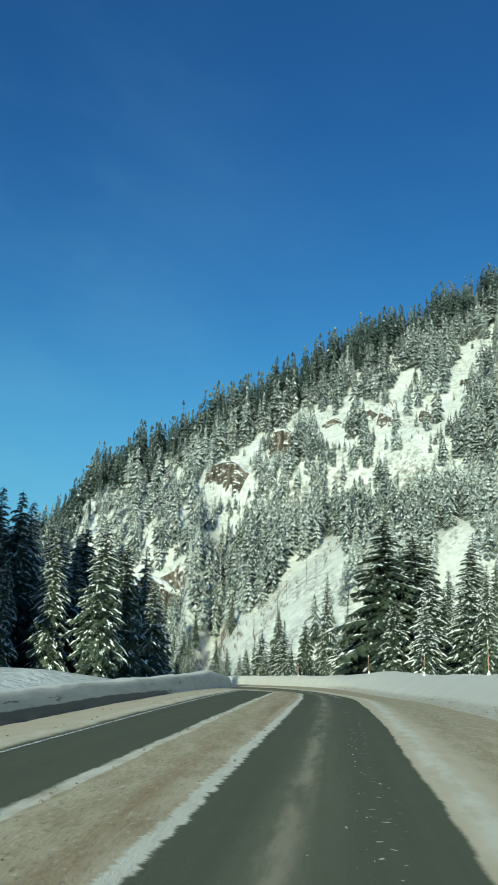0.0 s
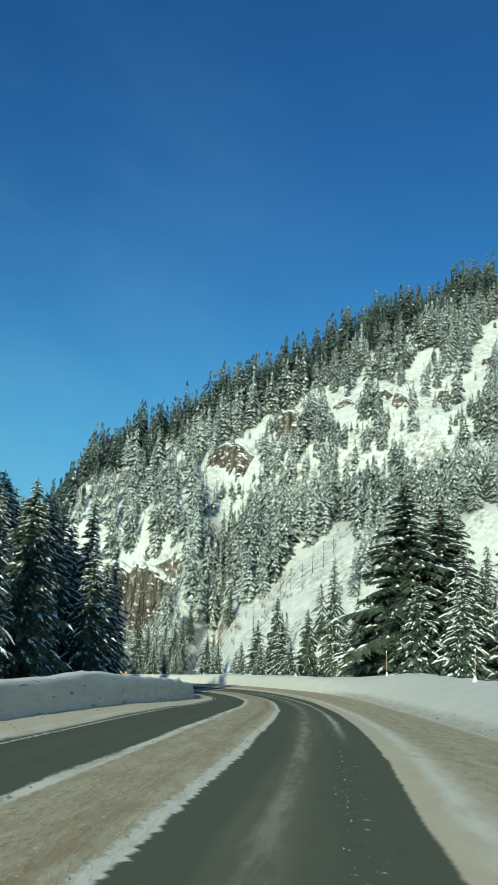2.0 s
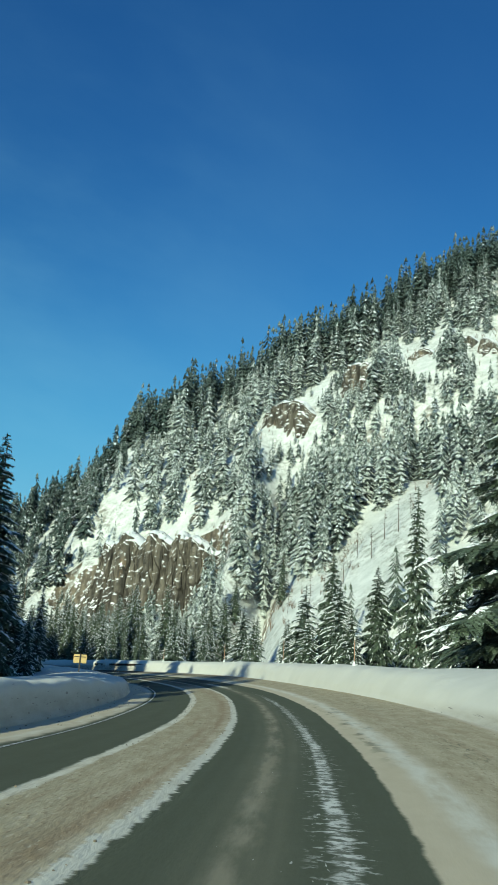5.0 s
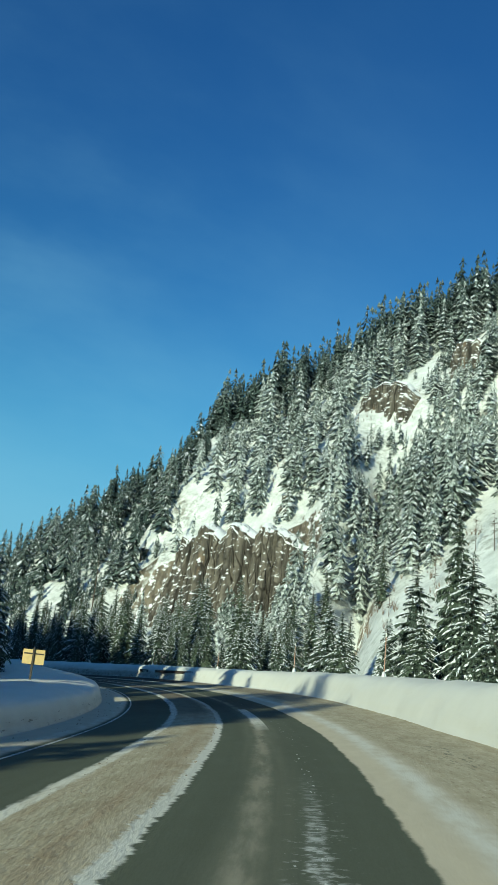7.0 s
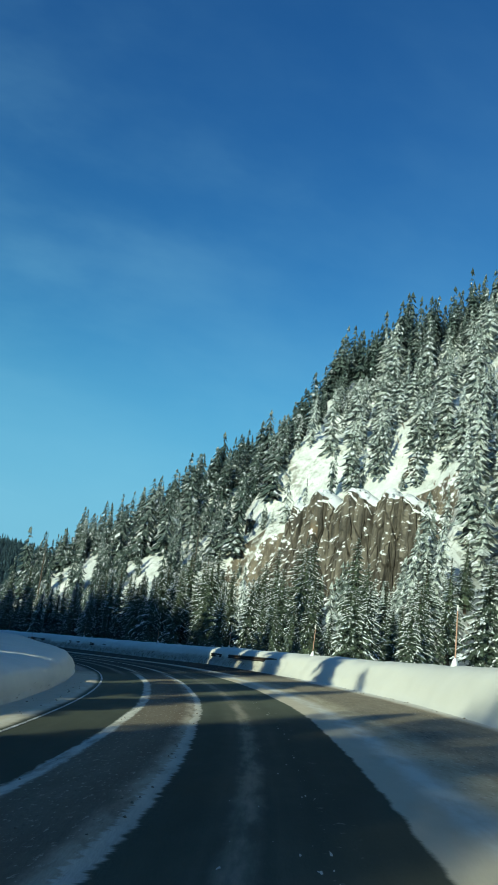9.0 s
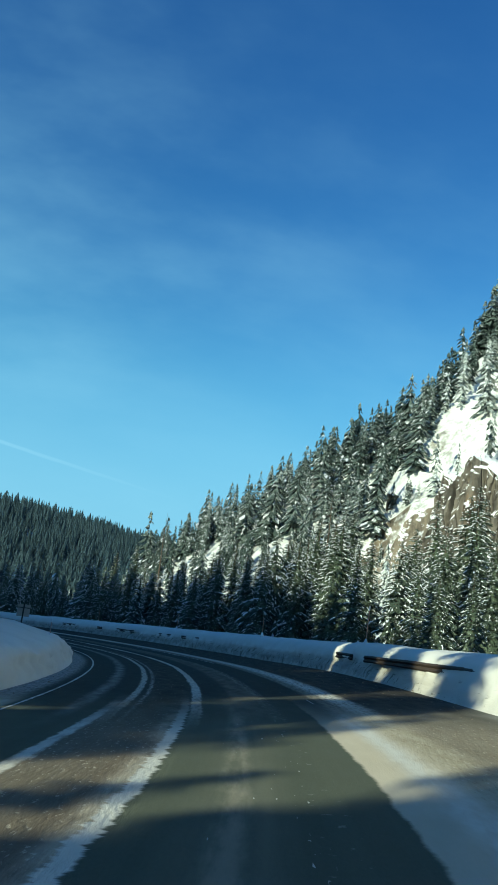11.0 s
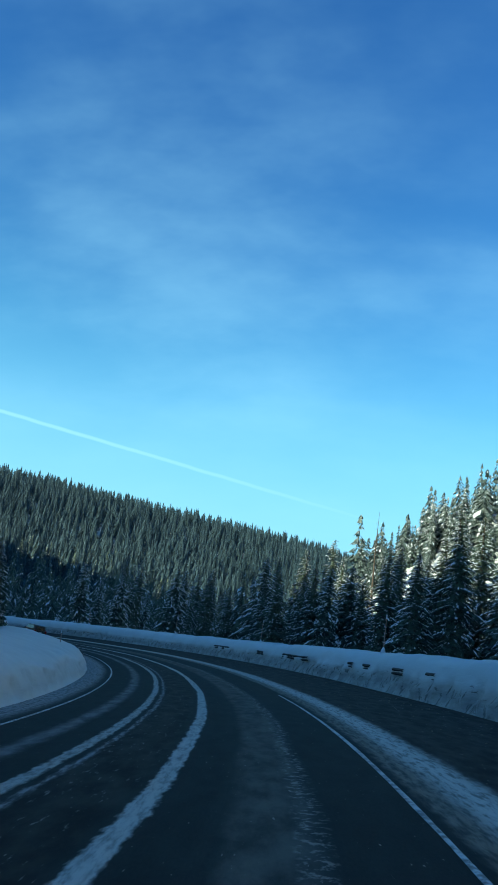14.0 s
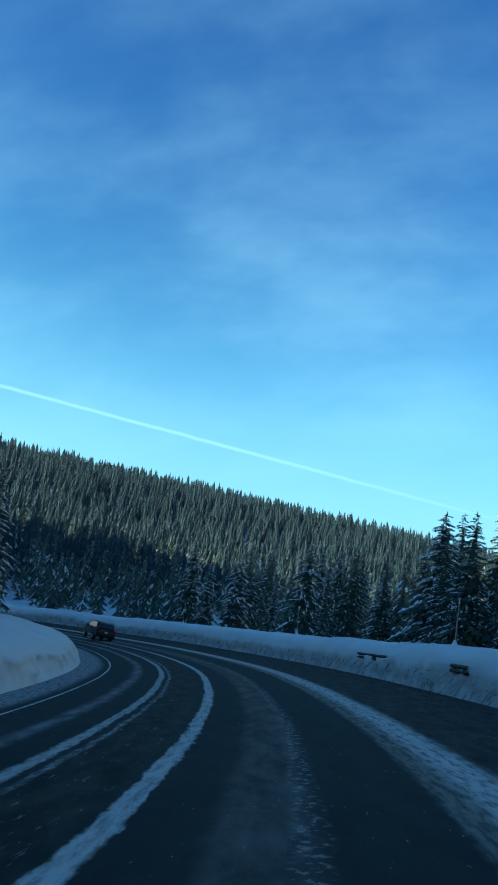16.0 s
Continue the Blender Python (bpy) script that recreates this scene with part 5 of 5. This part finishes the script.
# ---- roadside furniture ----
def snow_stake(s, d, height, lean, foot):
    x, y, z = on_road(s, d)
    z = float(z) + foot
    root = new("snow_stake")
    root.matrix_world = Matrix.Translation((x, y, z)) @ Euler((lean[0], lean[1], 0)).to_matrix().to_4x4()
    bm = bmesh.new()
    bmesh.ops.create_cone(bm, cap_ends=True, segments=10, radius1=0.027, radius2=0.024, depth=height, matrix=Matrix.Translation((0, 0, height / 2 - 0.3)))
    part("pole", bm_mesh("pole", bm, STAKE_WOOD), root)
    bm = bmesh.new()
    bmesh.ops.create_cone(bm, cap_ends=True, segments=10, radius1=0.033, radius2=0.031, depth=0.22, matrix=Matrix.Translation((0, 0, height - 0.40)))
    part("reflector", bm_mesh("reflector", bm, STAKE_WHITE), root, "pale reflective band")
    bm = bmesh.new()
    bmesh.ops.create_cone(bm, cap_ends=True, segments=12, radius1=0.19, radius2=0.05, depth=0.42, matrix=Matrix.Translation((0, 0, 0.12)))
    for v in bm.verts:
        v.co += Vector((random.uniform(-0.03, 0.03), random.uniform(-0.03, 0.03), random.uniform(-0.03, 0.03)))
    part("snow_collar", bm_mesh("snow_collar", bm, SNOW, True), root, "cone of snow round the foot")
    return tagged(root, "thin orange snow stake standing in the snow bank", "snow stake", "snow stakes along the bank")


def bank_height(s, d):
    """Height of the right bank's crust over the road at one offset."""
    dd, up = bank_right(s)
    return float(np.interp(-d, -dd, up))


for s, d in ((57, -10.2), (79.7, -10.1), (104.3, -9.8), (131, -7.0), (153, -7.0), (175, -7.4), (198, -7.5), (222, -8.2), (246, -8.4), (274, -8.4), (305, -8.4), (331, -8.4), (357, -8.4)):
    snow_stake(s, d, random.uniform(2.2, 2.6), (random.uniform(-0.03, 0.03), random.uniform(-0.03, 0.03)), bank_height(s, d) - 0.05)
for s, d, foot in ((232, 8.3, 1.15), (293, 9.2, 1.25)):
    snow_stake(s, d, 1.5, (0.02, -0.02), foot)


def road_sign(s, d, foot, clear_height, w, h, turn, label, lean, face):
    x, y, z = on_road(s, d)
    root = new("road_sign")
    root.matrix_world = Matrix.Translation((x, y, float(z) + foot)) @ Euler((0.0, lean, turn)).to_matrix().to_4x4()
    part("post", bm_mesh("post", box_bm(0.10, 0.10, clear_height + h + 0.5, (0, 0, (clear_height + h + 0.5) / 2 - 0.4), 0.008), POST_WOOD), root)
    part("board", bm_mesh("board", box_bm(w, 0.025, h, (0, 0.065, clear_height + h / 2), 0.006), face), root, "plain tan board")
    part("batten", bm_mesh("batten", box_bm(w * 0.9, 0.03, 0.06, (0, 0.03, clear_height + h * 0.72), 0.004), POST_WOOD), root)
    return tagged(root, label, "road sign")


road_sign(156, 10.8, 1.15, 0.95, 1.15, 0.75, radians(12), "tan sign board on a dark post in the snow", 0.0, SIGN_BOARD)
road_sign(246, 10.4, 1.3, 1.3, 0.95, 0.9, radians(38), "weathered grey sign board on a post above the snow", 0.0, GREY_BOARD)


def guard_rail(s0, s1, d, z):
    """A stretch of rusty W beam that shows through the bank."""
    s_vals = np.linspace(s0, s1, max(4, int((s1 - s0) / 0.7)))
    prof_d = np.array([0.0, 0.035, 0.075, 0.035, 0.0, 0.035, 0.075, 0.035, 0.0, -0.02, -0.02])
    prof_z = np.array([0.155, 0.135, 0.085, 0.035, 0.0, -0.035, -0.085, -0.135, -0.155, -0.15, 0.15])
    k = len(prof_d)
    ss = np.repeat(s_vals[:, None], k + 1, 1)
    dd = d + np.repeat(np.r_[prof_d, prof_d[0]][None], len(s_vals), 0)
    sag = 0.04 * fbm(s_vals, s_vals * 0, 5.0, 91)[:, None]
    up = z + np.repeat(np.r_[prof_z, prof_z[0]][None], len(s_vals), 0) + sag
    root = new("guard_rail")
    part("beam", mesh_from("beam", on_road(ss, dd, up).reshape(-1, 3), grid_quads(len(s_vals), k + 1), [RAIL_STEEL]), root)
    return tagged(root, "rusty steel guard rail half buried in ploughed snow", "guard rail", "guard rail stretches")


for s0, s1 in ((198.5, 217), (221, 224), (262, 263.2), (266.5, 268.3), (272.5, 273.8), (276, 277), (287, 294), (300, 302), (311, 316)):
    guard_rail(s0, s1, bank_right(0.5 * (s0 + s1))[0][1] - 0.37, 0.86 + 0.06 * (s0 > 230))


# ---- the vehicle ahead ----
def suv(s, d, label):
    x, y, z = on_road(s, d)
    h = float(np.interp(s, LINE_S, LINE_H))
    root = new("sport_utility_car")
    root.matrix_world = Matrix.Translation((x, y, z)) @ Matrix.Rotation(h, 4, "Z") @ Matrix.Rotation(-float(road_bank(s)) * -1.0, 4, "Y")
    # lower body and cabin from a side outline, y ahead
    side = [(-2.25, 0.42), (-2.30, 0.75), (-2.25, 1.08), (-2.05, 1.16), (0.95, 1.12), (2.05, 1.00), (2.25, 0.80), (2.28, 0.45)]
    roof = [(-2.05, 1.14), (-1.85, 1.66), (-1.55, 1.76), (0.15, 1.77), (0.45, 1.70), (1.05, 1.12)]

    def loft(outline, half, mat, name, tuck):
        bm = bmesh.new()
        left = [bm.verts.new((-half + (tuck if zz > 1.3 else 0), yy, zz)) for yy, zz in outline]
        right = [bm.verts.new((half - (tuck if zz > 1.3 else 0), yy, zz)) for yy, zz in outline]
        m = len(outline)
        bm.faces.new(left)
        bm.faces.new(list(reversed(right)))
        for i in range(m):
            bm.faces.new([left[i], left[(i + 1) % m], right[(i + 1) % m], right[i]])
        bmesh.ops.bevel(bm, geom=list(bm.edges), offset=0.06, segments=2, affect="EDGES")
        return part(name, bm_mesh(name, bm, mat), root)

    loft(side, 0.93, CAR_PAINT, "body", 0.0)
    loft(roof, 0.86, CAR_PAINT, "cabin", 0.12)
    part("rear_window", bm_mesh("rear_window", bmesh_panel([(-0.62, -2.035, 1.22), (0.62, -2.035, 1.22), (0.55, -1.90, 1.60), (-0.55, -1.90, 1.60)], 0.03), CAR_GLASS), root, "tinted rear window")
    for sx in (-1, 1):
        part("side_window", bm_mesh("side_window", bmesh_panel([(sx * 0.862, -1.75, 1.2), (sx * 0.862, 0.80, 1.2), (sx * 0.768, 0.30, 1.62), (sx * 0.768, -1.55, 1.64)], 0.03), CAR_GLASS), root)
        part("tail_lamp", bm_mesh("tail_lamp", box_bm(0.20, 0.08, 0.34, (sx * 0.78, -2.27, 0.98), 0.02), LAMP_RED), root, "red tail lamp")
        part("mirror", bm_mesh("mirror", box_bm(0.2, 0.14, 0.15, (sx * 1.02, 0.72, 1.2), 0.03), CAR_PAINT), root)
    part("bumper", bm_mesh("bumper", box_bm(1.78, 0.16, 0.24, (0, -2.30, 0.55), 0.04), RUBBER), root)
    part("number_plate", bm_mesh("number_plate", box_bm(0.32, 0.02, 0.16, (0, -2.325, 0.86), 0.004), PLATE), root, "pale plain plate")
    for sx in (-1, 1):
        for sy in (-1.38, 1.42):
            bm = bmesh.new()
            bmesh.ops.create_cone(bm, cap_ends=True, segments=24, radius1=0.36, radius2=0.36, depth=0.25, matrix=Matrix.Translation((sx * 0.83, sy, 0.36)) @ Matrix.Rotation(math.pi / 2, 4, "Y"))
            bmesh.ops.bevel(bm, geom=[e for e in bm.edges if abs(e.verts[0].co.x - e.verts[1].co.x) < 0.01], offset=0.03, segments=2, affect="EDGES")
            tyre = part("tyre", bm_mesh("tyre", bm, RUBBER), root)
            bm = bmesh.new()
            bmesh.ops.create_cone(bm, cap_ends=True, segments=20, radius1=0.22, radius2=0.20, depth=0.05, matrix=Matrix.Translation((sx * 0.955, sy, 0.36)) @ Matrix.Rotation(sx * math.pi / 2, 4, "Y"))
            part("rim", bm_mesh("rim", bm, ALLOY), tyre)
    return tagged(root, label, "car")


def bmesh_panel(corners, depth):
    bm = bmesh.new()
    f = bm.faces.new([bm.verts.new(c) for c in corners])
    bm.normal_update()
    made = bmesh.ops.extrude_face_region(bm, geom=[f])
    n = f.normal.copy()
    for v in made["geom"]:
        if isinstance(v, bmesh.types.BMVert):
            v.co += n * depth
    return bm


suv(355, 0.9, "dark sport utility car on the bend ahead")


# ---- dead trees and shrubs ----
def dead_tree(x, y, h, label):
    r = np.random.default_rng(int(abs(x) * 7))
    root = new("dead_tree")
    z = float(land(np.array([x]), np.array([y]))[0]) - 0.3
    root.matrix_world = Matrix.Translation((x, y, z))
    part("trunk", trunk_mesh(h, 0.011 * h), root)
    for _ in range(26):
        zz, a, ln = h * r.uniform(0.25, 0.95), r.uniform(0, 6.28), r.uniform(0.4, 1.3)
        c, s = math.cos(a), math.sin(a)
        tip = (c * ln, s * ln, zz + r.uniform(-0.3, 0.2))
        stub = np.array([(0, 0, zz - 0.05), (0, 0, zz + 0.05), (-s * 0.05, c * 0.05, zz), tip])
        part("branch", mesh_from("branch", stub, np.array([(0, 1, 3), (1, 2, 3), (2, 0, 3)]), [BARK]), root)
    return tagged(root, label, "dead tree", "dead trees")


dead_tree(-160, 377, 37, "bare grey dead trunk above the firs")
dead_tree(-62, 331, 17, "thin bare tree trunk beside the cliff")
dead_tree(-96, 352, 20, "bare trunk among firs below the ridge")
for x, y, h in ((-4, 268, 6), (1, 262, 7.5), (4, 266, 6), (8, 262, 9), (11, 268, 7), (14, 263, 8), (17, 268, 9), (20, 266, 8), (23, 270, 6)):
    dead_tree(x, y, h, "thin leafless sapling in the snow chute")


def shrubs():
    r = np.random.default_rng(71)
    x, y = r.uniform(-60, 75, 2600), r.uniform(245, 400, 2600)
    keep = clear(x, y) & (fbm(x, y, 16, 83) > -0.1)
    x, y = x[keep][:420], y[keep][:420]
    z = land(x, y)
    v, t = [], []
    for a, b, c in zip(x, y, z):
        tall = r.uniform(0.8, 3.0)
        for k in range(9):
            az, out = r.uniform(0, 6.28), r.uniform(0.15, 0.7)
            i = len(v)
            ex, ey = a + math.cos(az) * out * tall * 0.6, b + math.sin(az) * out * tall * 0.6
            v.extend([(a - 0.03, b, c - 0.2), (a + 0.03, b, c - 0.2), (ex + 0.015, ey, c + tall * r.uniform(0.6, 1.0))])
            t.append((i, i + 1, i + 2))
    me = mesh_from("shrubs", np.array(v), np.array(t), [TWIG])
    return tagged(new("shrubs", me), "leafless brown shrubs poking out of the snow chute", "shrubs", kind="stuff")


shrubs()


def snow_crumbs():
    """Clods of sand and snow on the sanded strips and under the banks."""
    r = np.random.default_rng(81)
    V, T = [], []
    cube = np.array([(-1, -1, 0), (1, -1, 0), (1, 1, 0), (-1, 1, 0), (-0.5, -0.4, 1), (0.5, -0.5, 0.9), (0.4, 0.5, 1.1), (-0.5, 0.5, 0.9)], float)
    tri = np.array([(0, 1, 5), (0, 5, 4), (1, 2, 6), (1, 6, 5), (2, 3, 7), (2, 7, 6), (3, 0, 4), (3, 4, 7), (4, 5, 6), (4, 6, 7)])
    for k in range(3600):
        s = r.uniform(0, 330) if r.random() < 0.3 else r.uniform(0, 185)
        zone = r.random()
        d = r.uniform(1.7, 3.5) if zone < 0.4 and s < 175 else (r.uniform(-6.2, -2.9) if zone < 0.75 else (r.uniform(-6.4, -5.6) if zone < 0.9 else r.uniform(6.0, 6.9)))
        size = r.uniform(0.008, 0.022) * (1.6 if abs(d) > 5.6 else 1.0)
        p = on_road(s, d, 0.02)
        a = r.uniform(0, 6.28)
        c, q = math.cos(a), math.sin(a)
        v = cube * size * r.uniform(0.7, 1.3, (8, 3))
        w = np.stack([v[:, 0] * c - v[:, 1] * q, v[:, 0] * q + v[:, 1] * c, v[:, 2]], -1) + p
        T.append(tri + 8 * k)
        V.append(w)
    me = mesh_from("snow_crumbs", np.concatenate(V), np.concatenate(T), [CRUMB])
    return tagged(new("snow_crumbs", me), "crumbs of sand and dirty snow on the shoulder", "snow crumbs", kind="stuff")


CRUMB = material("dirty_crumbs", plain(0.20, 0.165, 0.12, 0.5, 2.0))
snow_crumbs()


# unseen tall firs, added on the rise inside the bend to throw long shadows over the road
for k in range(7):
    c = -41.8 - 1.8 * k
    y = -c / 0.675
    reach = 131.0 if c > -45.0 else 145.0
    stand([NEAR[k % 4]], 20.0, c + 0.269 * y, y, 0.366 * (reach - y) + 8.0, DARK, "firs inside the bend", 0.85)
    if c > -44.0 or c < -47.0:
        y = -(c - 0.9) / 0.74
        stand([NEAR[(k + 1) % 4]], 20.0, c - 0.9 + 0.269 * y, y, 0.366 * (reach - y) + 8.0, DARK, "firs inside the bend", 0.85)
road_z = float(on_road(193, 0)[2])
# unseen firs added at a height that ends their shade near mid lane
for c, y in ((-73.4, 150.0), (-74.3, 155.0)):
    x = c + 0.269 * y
    stand(MID, 18.0, x, y, 0.366 * (189.0 - y) + road_z - float(land(np.array([x]), np.array([y]))[0]), DARK, "firs inside the bend", 1.2)
# further unseen firs, added to shade the road beyond
for k, c in enumerate([-75.2, -76.6, -80.6, -82.0] + [-83.5 - 1.9 * i for i in range(10)]):
    y = 152.0 + 17.0 * ((k * 5) % 9) / 9.0 - 0.2 * (c + 73.0)
    stand(MID, 18.0, c + 0.269 * y, y, 24.0, DARK, "firs inside the bend", 1.1)
